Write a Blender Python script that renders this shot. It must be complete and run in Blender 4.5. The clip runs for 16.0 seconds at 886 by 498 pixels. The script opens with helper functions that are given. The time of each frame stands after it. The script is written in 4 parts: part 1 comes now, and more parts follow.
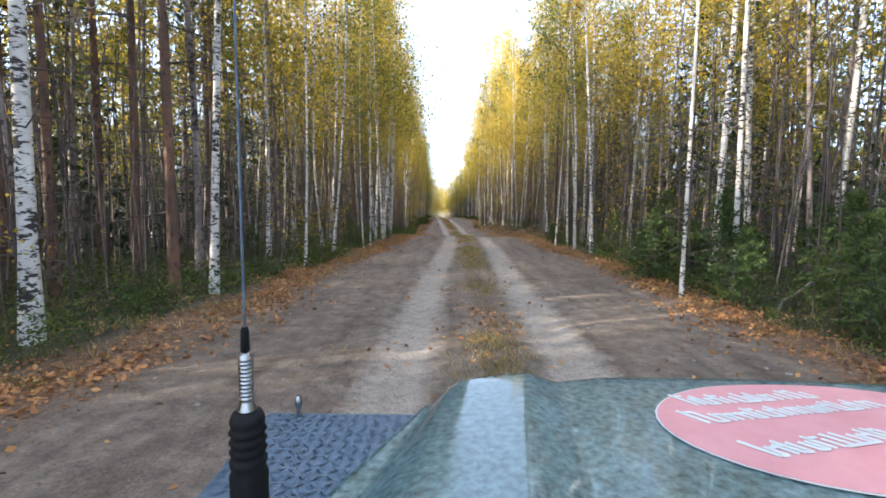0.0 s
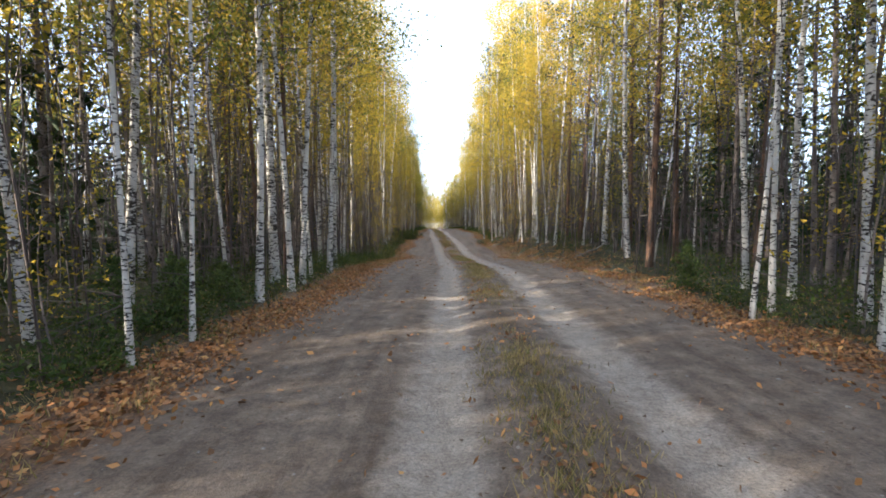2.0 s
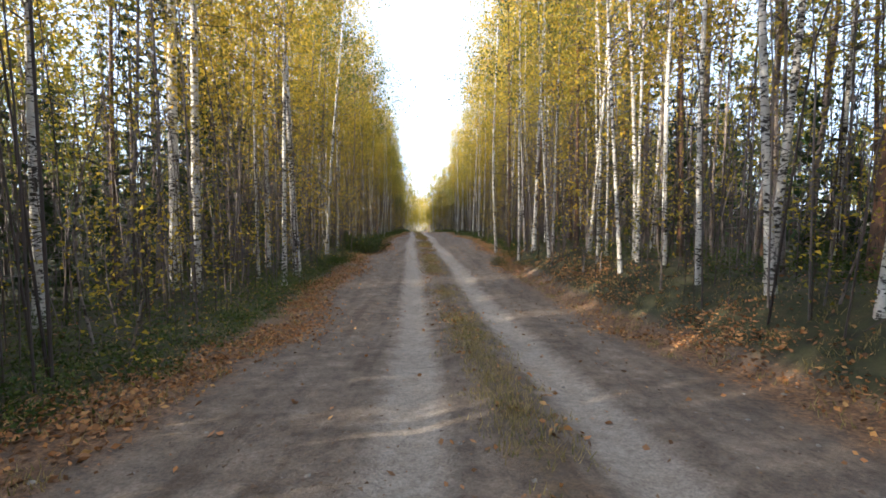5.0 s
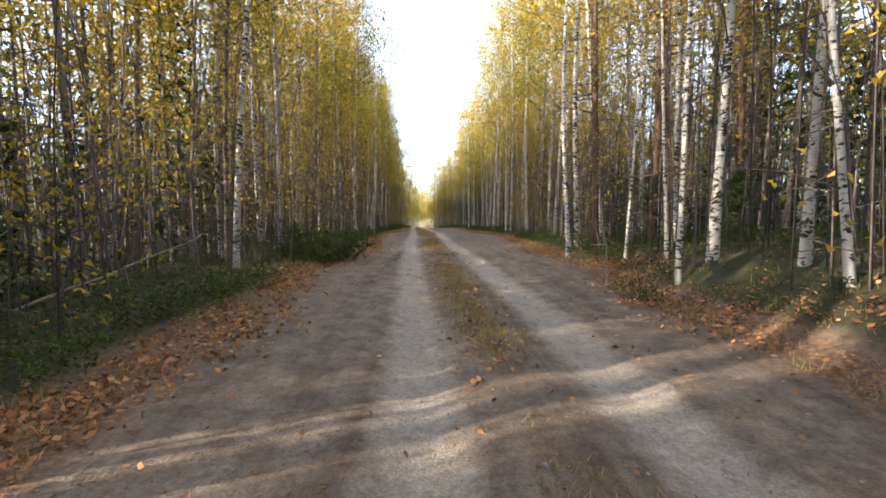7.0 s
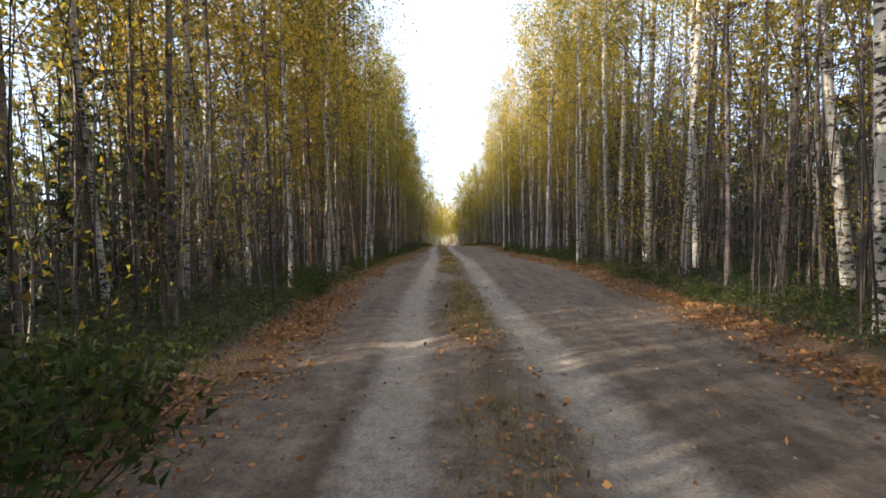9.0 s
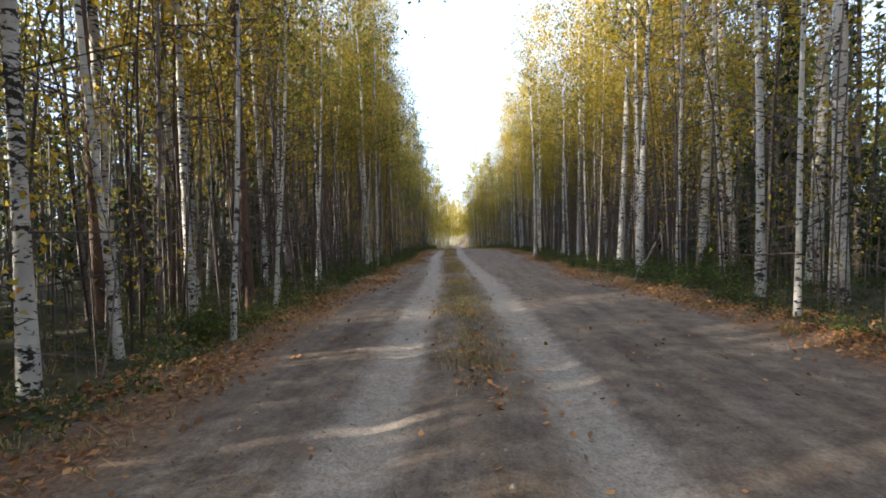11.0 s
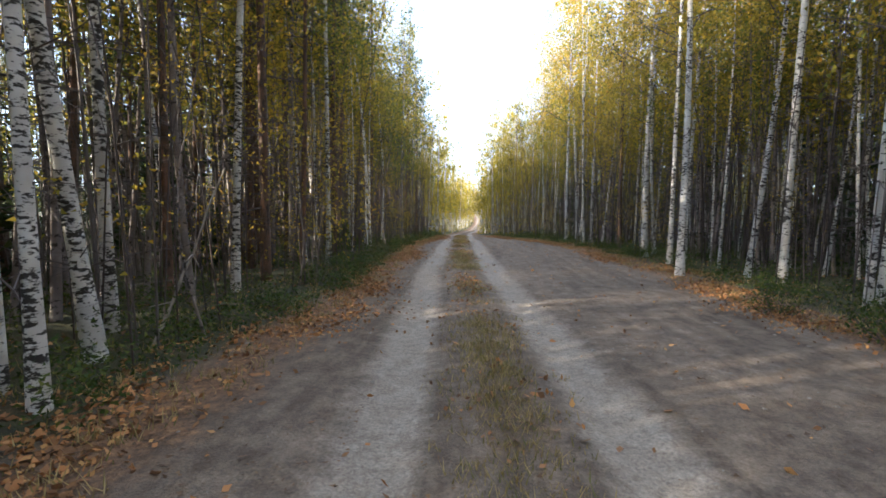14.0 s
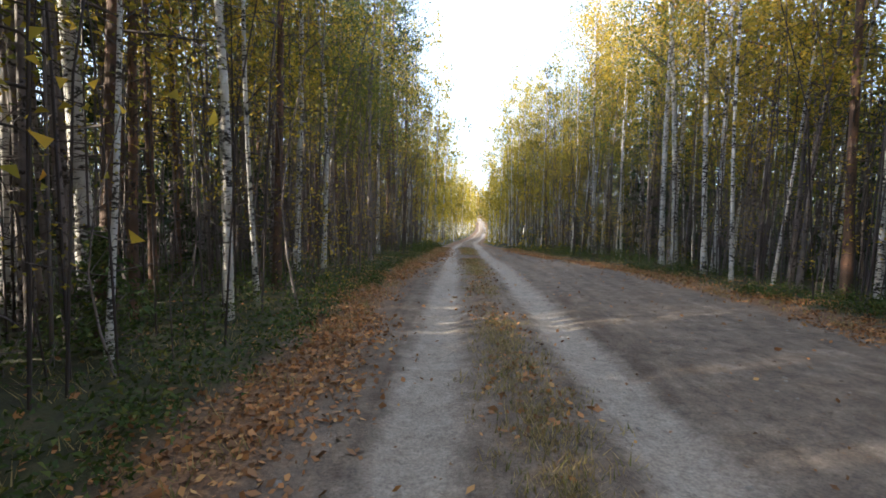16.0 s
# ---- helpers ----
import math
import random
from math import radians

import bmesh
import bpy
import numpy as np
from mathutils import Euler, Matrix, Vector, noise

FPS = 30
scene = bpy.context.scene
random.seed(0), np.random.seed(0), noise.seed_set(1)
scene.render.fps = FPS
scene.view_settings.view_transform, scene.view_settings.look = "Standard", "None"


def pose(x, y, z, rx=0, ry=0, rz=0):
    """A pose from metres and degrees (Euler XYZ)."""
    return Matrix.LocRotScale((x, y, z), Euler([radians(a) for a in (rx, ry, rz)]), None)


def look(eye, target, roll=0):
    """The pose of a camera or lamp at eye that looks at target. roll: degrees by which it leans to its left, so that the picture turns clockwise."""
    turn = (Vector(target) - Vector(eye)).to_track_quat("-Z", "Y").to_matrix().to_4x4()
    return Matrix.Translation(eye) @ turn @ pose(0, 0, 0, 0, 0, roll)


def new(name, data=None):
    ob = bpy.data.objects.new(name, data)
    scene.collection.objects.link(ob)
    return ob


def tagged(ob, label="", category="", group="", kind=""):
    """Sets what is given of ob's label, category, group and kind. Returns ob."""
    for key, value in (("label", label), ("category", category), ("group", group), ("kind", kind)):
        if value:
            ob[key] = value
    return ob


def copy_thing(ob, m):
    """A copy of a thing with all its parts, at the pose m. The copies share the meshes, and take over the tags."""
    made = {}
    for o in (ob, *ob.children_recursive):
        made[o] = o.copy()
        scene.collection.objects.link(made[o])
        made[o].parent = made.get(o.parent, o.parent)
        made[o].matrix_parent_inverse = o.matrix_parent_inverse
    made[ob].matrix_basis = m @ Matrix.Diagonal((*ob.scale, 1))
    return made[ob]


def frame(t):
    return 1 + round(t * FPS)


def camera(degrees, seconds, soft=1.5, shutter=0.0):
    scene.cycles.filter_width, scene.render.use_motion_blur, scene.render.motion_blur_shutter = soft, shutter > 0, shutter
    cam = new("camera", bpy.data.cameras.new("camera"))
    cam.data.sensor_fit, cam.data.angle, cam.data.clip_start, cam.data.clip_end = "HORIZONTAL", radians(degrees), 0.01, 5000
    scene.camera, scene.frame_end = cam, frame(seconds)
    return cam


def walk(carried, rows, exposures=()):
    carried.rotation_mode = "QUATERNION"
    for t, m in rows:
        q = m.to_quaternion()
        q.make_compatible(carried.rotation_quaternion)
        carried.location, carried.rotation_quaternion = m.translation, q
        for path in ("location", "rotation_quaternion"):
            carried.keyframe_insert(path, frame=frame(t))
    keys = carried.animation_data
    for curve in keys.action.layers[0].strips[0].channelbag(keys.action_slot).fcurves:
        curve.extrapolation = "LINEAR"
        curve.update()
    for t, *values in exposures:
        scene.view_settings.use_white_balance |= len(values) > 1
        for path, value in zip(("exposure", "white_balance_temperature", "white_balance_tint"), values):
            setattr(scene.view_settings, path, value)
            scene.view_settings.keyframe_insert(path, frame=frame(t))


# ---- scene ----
cam = camera(91.0, 16.0, soft=1.7)
PATH = [
    (0, (1.054, 0.482, 1.713), (0.836, 10.438, 0.797), 0.64),
    (0.5, (0.960, 3.931, 1.678), (0.737, 13.890, 0.804), -0.20),
    (1, (0.903, 7.337, 1.642), (0.694, 17.298, 0.789), -0.43),
    (1.5, (0.854, 10.680, 1.658), (0.695, 20.647, 0.870), 0.05),
    (2, (0.863, 13.924, 1.688), (0.767, 23.901, 1.009), -0.19),
    (2.5, (0.895, 17.114, 1.727), (0.818, 27.096, 1.142), -0.30),
    (3, (0.977, 20.276, 1.720), (0.954, 30.251, 1.013), -0.88),
    (3.5, (1.038, 23.374, 1.726), (1.054, 33.348, 1.000), -0.43),
    (4, (1.160, 26.459, 1.724), (1.244, 36.438, 1.081), 0.47),
    (4.2, (1.202, 27.689, 1.719), (1.330, 37.669, 1.102), 0.48),
    (6.3, (0.343, 40.731, 0.948), (0.586, 50.704, 0.249), 0.52),
    (6.5, (0.335, 41.905, 0.934), (0.563, 51.877, 0.219), 0.72),
    (7, (0.322, 44.822, 0.909), (0.501, 54.797, 0.227), 0.15),
    (7.5, (0.327, 47.706, 0.974), (0.379, 57.699, 0.611), -0.14),
    (8, (0.335, 50.608, 1.109), (0.172, 60.603, 0.858), 0.26),
    (8.5, (0.250, 53.508, 1.230), (-0.026, 63.500, 0.946), -0.74),
    (8.7, (0.192, 54.662, 1.277), (-0.128, 64.650, 0.907), -0.87),
    (10.8, (-0.137, 67.058, 1.426), (-0.724, 77.037, 1.162), -1.00),
    (11, (-0.206, 68.274, 1.414), (-0.786, 78.251, 1.044), -1.21),
    (11.5, (-0.374, 71.321, 1.407), (-0.933, 81.294, 0.912), -0.98),
    (12, (-0.551, 74.381, 1.454), (-1.114, 84.347, 0.862), -0.31),
    (12.5, (-0.706, 77.467, 1.524), (-1.334, 87.428, 0.908), 0.11),
    (13, (-0.892, 80.555, 1.452), (-1.558, 90.505, 0.707), 0.20),
    (13.5, (-1.059, 83.647, 1.461), (-1.754, 93.582, 0.569), -0.09),
    (14, (-1.229, 86.764, 1.359), (-1.951, 96.705, 0.542), 0.45),
    (14.5, (-1.465, 89.871, 1.355), (-2.208, 99.812, 0.565), 0.48),
    (15, (-1.770, 93.073, 1.369), (-2.469, 103.016, 0.568), 0.31),
    (15.5, (-2.001, 96.341, 1.369), (-2.689, 106.286, 0.576), 0.21),
    (16, (-2.286, 99.655, 1.330), (-2.964, 109.606, 0.612), 0.99),
]
walk(cam, [(t, look(eye, target, roll)) for t, eye, target, roll in PATH],
     exposures=[(0.0, 2.55, 5120, 7), (4.0, 2.26, 5150, 7), (7.0, 2.48, 5350, 8), (8.5, 2.05, 5400, 8), (11.0, 2.2, 5100, 6), (12.0, 2.55, 5050, 6), (14.5, 2.58, 5100, 6), (16.0, 2.4, 5100, 6)])

# ---- light: low evening sun from behind on the left, pale clear sky ----
SUN_EL = 17.0
SUN_FROM = Vector((-0.93, -0.37, 0)).normalized()
world = bpy.data.worlds.new("evening_sky")
scene.world = world
world.use_nodes = True
wn = world.node_tree.nodes
sky = wn.new("ShaderNodeTexSky")
sky.sky_type, sky.sun_disc = "NISHITA", False
sky.sun_elevation = radians(SUN_EL)
sky.sun_rotation = math.atan2(SUN_FROM.x, SUN_FROM.y)
sky.air_density, sky.dust_density, sky.ozone_density = 1.0, 3.0, 1.0
veil = wn.new("ShaderNodeMix")      # thin even high cloud over the whole sky
veil.data_type = "RGBA"
veil.inputs[0].default_value = 0.7
veil.inputs[7].default_value = (4.4, 4.4, 4.5, 1)
world.node_tree.links.new(sky.outputs["Color"], veil.inputs[6])
world.node_tree.links.new(veil.outputs[2], wn["Background"].inputs["Color"])
wn["Background"].inputs["Strength"].default_value = 0.1
sun_data = bpy.data.lights.new("sun", "SUN")
sun_data.energy, sun_data.angle, sun_data.color = 4.4, radians(0.7), (1.0, 0.76, 0.48)
sun = new("sun", sun_data)
sun.matrix_world = look(SUN_FROM * 60 + Vector((0, 60, 60 * math.tan(radians(SUN_EL)))), (0, 60, 0))

# ---- lie of the land ----
Y_TAB = np.arange(-420, 900, 0.5)


def smooth_line(ys, vs, width=7):
    """Values along the road, with rounded changes."""
    v = np.interp(Y_TAB, ys, vs)
    k = np.hanning(2 * width + 1)
    return np.convolve(np.pad(v, width, mode="edge"), k / k.sum(), mode="valid")


LEVEL = smooth_line((-420, -30, 28, 41, 45, 50, 55, 67, 77, 83, 88, 100, 115, 130, 150, 180, 205, 232, 250, 300, 400, 900),
                    (0, 0, 0, -0.77, -0.8, -0.6, -0.42, -0.28, -0.2, -0.25, -0.34, -0.36, -0.5, -0.9, -1.6, -2.2, -1.6, 0.04, 1.8, 6, 13, 13))
MIDDLE = smooth_line((-420, 0, 14, 27, 33, 42, 51, 62, 82, 91, 107, 117, 135, 150, 175, 203, 232, 260, 900),
                     (1.4, 1.5, 1.7, 1.85, 1.95, 1.6, 0.9, 0.4, -0.53, -0.95, -1.9, -2.2, -2.8, -2.9, -1.6, 0.0, 0.3, -1.5, -1.5), 9)
EDGE_L = smooth_line((-420, 5, 17, 41, 50, 62, 80, 90, 98, 104, 112, 125, 150, 175, 203, 232, 260, 900),
                     (-3.2, -3.2, -2.6, -2.6, -3.2, -3.2, -4.0, -4.2, -4.1, -4.6, -4.9, -4.9, -4.6, -3.3, -1.7, -1.4, -3.2, -3.2), 5)
EDGE_R = smooth_line((-420, 5, 20, 33, 45, 52, 60, 72, 81, 90, 105, 111, 118, 127, 140, 150, 175, 203, 232, 260, 900),
                     (6.0, 6.0, 6.2, 5.9, 5.1, 4.6, 5.3, 5.2, 4.9, 4.7, 4.8, 4.4, 3.8, 1.6, -0.6, -1.1, 0.2, 1.7, 2.0, 0.2, 0.2), 5)


def along(table, y):
    return np.interp(y, Y_TAB, table)


def waves(x, y):
    """Gentle unevenness of the ground in metres."""
    return (0.5 * np.sin(x * 1.7 + 0.6 * np.sin(y * 0.9)) + 0.5 * np.sin(y * 1.3 + 1.1 * np.sin(x * 0.8 + 2.0))
            + 0.35 * np.sin(x * 3.9 + y * 2.7) + 0.3 * np.sin(x * 5.3 - y * 4.1 + 1.0))


def ground_z(x, y):
    x, y = np.asarray(x, float), np.asarray(y, float)
    d = x - along(MIDDLE, y)
    out_l, out_r = along(EDGE_L, y) - x, x - along(EDGE_R, y)
    out = np.maximum(out_l, out_r)
    z = along(LEVEL, y)
    wander = 0.10 * np.sin(y * 0.21) + 0.03 * np.sin(y * 0.57 + 1.0)
    z = z - 0.06 * (np.exp(-((d - 0.95 + wander) / 0.3) ** 2) + np.exp(-((d + 0.95 + wander) / 0.3) ** 2))
    z = z + 0.03 * np.exp(-(d / 0.45) ** 2)
    bank = np.clip((out_r + 0.5) / 2.4, 0, 1)
    z = z + bank * bank * (3 - 2 * bank) * np.clip(0.33 - along(LEVEL, y), 0, 1) * np.clip((y - 26) / 6, 0, 1) * np.clip((63 - y) / 9, 0, 1)
    wild = np.clip((out + 0.6) / 1.6, 0, 1)
    z = z + wild * (0.10 + 0.09 * waves(x, y)) + (1 - wild) * 0.004 * waves(x * 2.2, y * 2.2)
    return z


def in_clearing(x, y):
    """Thinned strips: one on the left, through which the low sun reaches the track, and one on the right."""
    return ((x < -9.5) & (np.abs(y - 57 - 0.4 * (x + 6)) < 4.5)) | ((x > 9.5) & (np.abs(y - 52) < 5))


# ---- materials ----
def mat(name):
    m = bpy.data.materials.new(name)
    m.use_nodes = True
    nt = m.node_tree
    return m, nt.nodes, nt.links, nt.nodes["Principled BSDF"]


def noise_tex(nodes, links, coord, scale, detail=4.0, rough=0.6, stretch=None):
    n = nodes.new("ShaderNodeTexNoise")
    n.inputs["Scale"].default_value, n.inputs["Detail"].default_value = scale, detail
    n.inputs["Roughness"].default_value = rough
    if stretch:
        mp = nodes.new("ShaderNodeMapping")
        mp.inputs["Scale"].default_value = stretch
        links.new(coord, mp.inputs["Vector"])
        coord = mp.outputs["Vector"]
    links.new(coord, n.inputs["Vector"])
    return n.outputs["Fac"]


def ramp(nodes, links, fac, stops):
    r = nodes.new("ShaderNodeValToRGB")
    e = r.color_ramp.elements
    while len(e) < len(stops):
        e.new(0.5)
    for el, (p, c) in zip(e, stops):
        el.position, el.color = p, (*c, 1) if len(c) == 3 else c
    links.new(fac, r.inputs["Fac"])
    return r.outputs["Color"]


def mix(nodes, links, fac, a, b, kind="MIX"):
    n = nodes.new("ShaderNodeMix")
    n.data_type, n.blend_type = "RGBA", kind
    for sock, v in ((n.inputs[0], fac), (n.inputs[6], a), (n.inputs[7], b)):
        if isinstance(v, (int, float)):
            sock.default_value = v
        elif isinstance(v, tuple):
            sock.default_value = (*v, 1)
        else:
            links.new(v, sock)
    return n.outputs[2]


def math_node(nodes, links, op, a, b):
    n = nodes.new("ShaderNodeMath")
    n.operation = op
    for sock, v in zip(n.inputs, (a, b)):
        if isinstance(v, (int, float)):
            sock.default_value = v
        else:
            links.new(v, sock)
    return n.outputs[0]


def bump(nodes, links, bsdf, height, strength, distance):
    b = nodes.new("ShaderNodeBump")
    b.inputs["Strength"].default_value, b.inputs["Distance"].default_value = strength, distance
    links.new(height, b.inputs["Height"])
    links.new(b.outputs["Normal"], bsdf.inputs["Normal"])


def soil_material():
    """Sandy forest soil: pale wheel ruts, brown verges with rotting leaves, mossy forest floor."""
    m, n, l, p = mat("soil")
    co = n.new("ShaderNodeTexCoord").outputs["Object"]
    a = n.new("ShaderNodeAttribute")
    a.attribute_name = "cover"
    sep = n.new("ShaderNodeSeparateColor")
    l.new(a.outputs["Color"], sep.inputs["Color"])
    big, mid_, fine = noise_tex(n, l, co, 0.55), noise_tex(n, l, co, 3.5, 6), noise_tex(n, l, co, 38, 4, 0.7)
    base = ramp(n, l, mid_, ((0.28, (0.105, 0.078, 0.058)), (0.5, (0.172, 0.133, 0.102)), (0.72, (0.255, 0.205, 0.160))))
    sand = ramp(n, l, mid_, ((0.25, (0.275, 0.227, 0.184)), (0.75, (0.38, 0.322, 0.266))))
    moss = ramp(n, l, mid_, ((0.3, (0.024, 0.021, 0.011)), (0.5, (0.042, 0.044, 0.014)), (0.72, (0.085, 0.062, 0.030))))
    litter = ramp(n, l, noise_tex(n, l, co, 16, 3, 0.7), ((0.3, (0.055, 0.036, 0.024)), (0.5, (0.17, 0.093, 0.048)), (0.7, (0.36, 0.20, 0.09))))
    jit = math_node(n, l, "MULTIPLY", math_node(n, l, "SUBTRACT", mid_, 0.5), 1.1)
    jit2 = math_node(n, l, "MULTIPLY", math_node(n, l, "SUBTRACT", big, 0.5), 0.8)

    def mask(channel, gain):
        v = math_node(n, l, "ADD", math_node(n, l, "ADD", channel, math_node(n, l, "MULTIPLY", jit, gain)), math_node(n, l, "MULTIPLY", jit2, gain))
        return ramp(n, l, v, ((0.32, (0, 0, 0)), (0.78, (1, 1, 1))))

    streak = noise_tex(n, l, co, 1.0, 5, 0.65, (2.6, 0.22, 1.0))
    base = mix(n, l, 1.0, base, ramp(n, l, streak, ((0.32, (0.66, 0.60, 0.54)), (0.5, (1.0, 0.98, 0.95)), (0.68, (1.22, 1.2, 1.17)))), "MULTIPLY")
    c = mix(n, l, mask(sep.outputs[0], 0.4), base, sand)
    c = mix(n, l, mask(sep.outputs[1], 1.0), c, litter)
    c = mix(n, l, mask(sep.outputs[2], 0.6), c, moss)
    grain = ramp(n, l, fine, ((0.3, (0.62, 0.62, 0.62)), (0.7, (1.27, 1.27, 1.27))))
    c = mix(n, l, 1.0, c, grain, "MULTIPLY")
    lumps = ramp(n, l, noise_tex(n, l, co, 11, 5, 0.7), ((0.34, (0.70, 0.69, 0.68)), (0.5, (1.0, 1.0, 1.0)), (0.66, (1.18, 1.18, 1.18))))
    c = mix(n, l, 0.8, c, lumps, "MULTIPLY")
    l.new(c, p.inputs["Base Color"])
    p.inputs["Roughness"].default_value = 0.95
    bump(n, l, p, math_node(n, l, "ADD", fine, math_node(n, l, "MULTIPLY", mid_, 0.9)), 0.8, 0.035)
    return m


def bark_material(name, stops, mark, mark_size, marks_at, stretch, depth):
    """Bark with marks of its own: lying dashes on birch, standing plates on pine."""
    m, n, l, p = mat(name)
    co = n.new("ShaderNodeTexCoord").outputs["Object"]
    rnd = n.new("ShaderNodeObjectInfo").outputs["Random"]
    add = n.new("ShaderNodeVectorMath")
    add.operation = "ADD"
    shift = n.new("ShaderNodeCombineXYZ")
    l.new(math_node(n, l, "MULTIPLY", rnd, 90.0), shift.inputs["Z"])
    l.new(co, add.inputs[0])
    l.new(shift.outputs["Vector"], add.inputs[1])
    co = add.outputs["Vector"]
    tone = ramp(n, l, noise_tex(n, l, co, 2.2, 5), stops)
    dash = noise_tex(n, l, co, mark_size, 3, 0.65, stretch)
    patch = noise_tex(n, l, co, 1.6, 3, 0.6, (1.4, 1.4, 1.0))
    lo = math_node(n, l, "ADD", dash, math_node(n, l, "MULTIPLY", math_node(n, l, "SUBTRACT", patch, 0.5), 0.55))
    c = mix(n, l, ramp(n, l, lo, ((marks_at, (0, 0, 0)), (marks_at + 0.06, (1, 1, 1)))), tone, mark)
    l.new(c, p.inputs["Base Color"])
    p.inputs["Roughness"].default_value = 0.85
    bump(n, l, p, dash, 0.5, depth)
    return m


def leaf_material(name, stops, glow=0.4):
    """Thin leaves: each its own shade, light comes through."""
    m, n, l, p = mat(name)
    geo = n.new("ShaderNodeNewGeometry").outputs["Random Per Island"]
    rnd = n.new("ShaderNodeObjectInfo").outputs["Random"]
    v = math_node(n, l, "ADD", math_node(n, l, "MULTIPLY", geo, 0.72), math_node(n, l, "MULTIPLY", rnd, 0.28))
    c = ramp(n, l, v, stops)
    l.new(c, p.inputs["Base Color"])
    p.inputs["Roughness"].default_value = 0.6
    p.inputs["Specular IOR Level"].default_value = 0.12
    tr = n.new("ShaderNodeBsdfTranslucent")
    l.new(c, tr.inputs["Color"])
    ms = n.new("ShaderNodeMixShader")
    ms.inputs["Fac"].default_value = glow
    l.new(p.outputs["BSDF"], ms.inputs[1])
    l.new(tr.outputs["BSDF"], ms.inputs[2])
    l.new(ms.outputs["Shader"], n["Material Output"].inputs["Surface"])
    return m


def plain_material(name, a, b, scale, rough=0.8, metal=0.0, relief=0.0):
    m, n, l, p = mat(name)
    co = n.new("ShaderNodeTexCoord").outputs["Object"]
    f = noise_tex(n, l, co, scale, 5)
    l.new(ramp(n, l, f, ((0.3, a), (0.7, b))), p.inputs["Base Color"])
    p.inputs["Roughness"].default_value, p.inputs["Metallic"].default_value = rough, metal
    if relief:
        bump(n, l, p, noise_tex(n, l, co, scale * 6, 3), 0.5, relief)
    return m


SOIL = soil_material()
STONE = plain_material("pebble_stone", (0.16, 0.14, 0.12), (0.30, 0.27, 0.235), 12, 0.9)
BIRCH_BARK = bark_material("birch_bark", ((0.3, (0.42, 0.39, 0.36)), (0.5, (0.54, 0.515, 0.48)), (0.7, (0.68, 0.66, 0.63))),
                           (0.030, 0.026, 0.023), 4.0, 0.52, (2.2, 2.2, 5.5), 0.01)
DARK_BARK = bark_material("grey_brown_bark", ((0.3, (0.10, 0.080, 0.072)), (0.5, (0.18, 0.148, 0.135)), (0.7, (0.30, 0.26, 0.24))),
                          (0.03, 0.024, 0.02), 5.0, 0.56, (2.0, 2.0, 2.5), 0.01)
PINE_BARK = bark_material("pine_bark", ((0.3, (0.06, 0.038, 0.028)), (0.5, (0.115, 0.068, 0.046)), (0.7, (0.21, 0.105, 0.06))),
                          (0.035, 0.025, 0.02), 9.0, 0.56, (3.0, 3.0, 0.7), 0.03)
TWIG = plain_material("twig", (0.050, 0.040, 0.036), (0.13, 0.104, 0.092), 6, 0.9)
BRUSH = leaf_material("bare_stems", ((0.0, (0.050, 0.040, 0.039)), (0.55, (0.115, 0.095, 0.092)), (0.85, (0.19, 0.165, 0.157)), (1.0, (0.40, 0.36, 0.34))), 0.0)
DEAD_WOOD = plain_material("dead_wood", (0.16, 0.13, 0.11), (0.36, 0.32, 0.28), 5, 0.9, 0, 0.01)
GOLD_LEAF = leaf_material("autumn_birch_leaves", ((0.0, (0.14, 0.14, 0.03)), (0.34, (0.29, 0.25, 0.036)), (0.66, (0.53, 0.385, 0.042)), (0.88, (0.66, 0.44, 0.042)), (1.0, (0.50, 0.20, 0.035))), 0.48)
GREEN_LEAF = leaf_material("late_green_leaves", ((0.0, (0.075, 0.09, 0.025)), (0.5, (0.15, 0.17, 0.036)), (0.8, (0.28, 0.255, 0.04)), (1.0, (0.48, 0.32, 0.04))), 0.45)
NEEDLE = leaf_material("needles", ((0.0, (0.014, 0.028, 0.012)), (0.6, (0.035, 0.058, 0.022)), (1.0, (0.075, 0.09, 0.03))), 0.15)
YOUNG_NEEDLE = leaf_material("young_spruce_needles", ((0.0, (0.030, 0.052, 0.018)), (0.6, (0.075, 0.11, 0.032)), (1.0, (0.17, 0.19, 0.055))), 0.2)
SHRUB_LEAF = leaf_material("shrub_leaves", ((0.0, (0.026, 0.046, 0.012)), (0.55, (0.056, 0.084, 0.020)), (0.85, (0.125, 0.14, 0.032)), (1.0, (0.26, 0.16, 0.04))), 0.3)
FALLEN = leaf_material("fallen_leaves", ((0.0, (0.10, 0.060, 0.036)), (0.35, (0.25, 0.135, 0.065)), (0.65, (0.43, 0.205, 0.08)), (0.88, (0.52, 0.32, 0.12)), (1.0, (0.54, 0.43, 0.28))), 0.1)
ROTTEN = leaf_material("rotten_leaves", ((0.0, (0.075, 0.052, 0.036)), (0.45, (0.14, 0.092, 0.058)), (0.8, (0.22, 0.14, 0.075)), (1.0, (0.36, 0.25, 0.13))), 0.05)
GRASS = leaf_material("dry_grass", ((0.0, (0.075, 0.105, 0.025)), (0.25, (0.15, 0.15, 0.045)), (0.5, (0.30, 0.23, 0.09)), (1.0, (0.50, 0.38, 0.18))), 0.45)


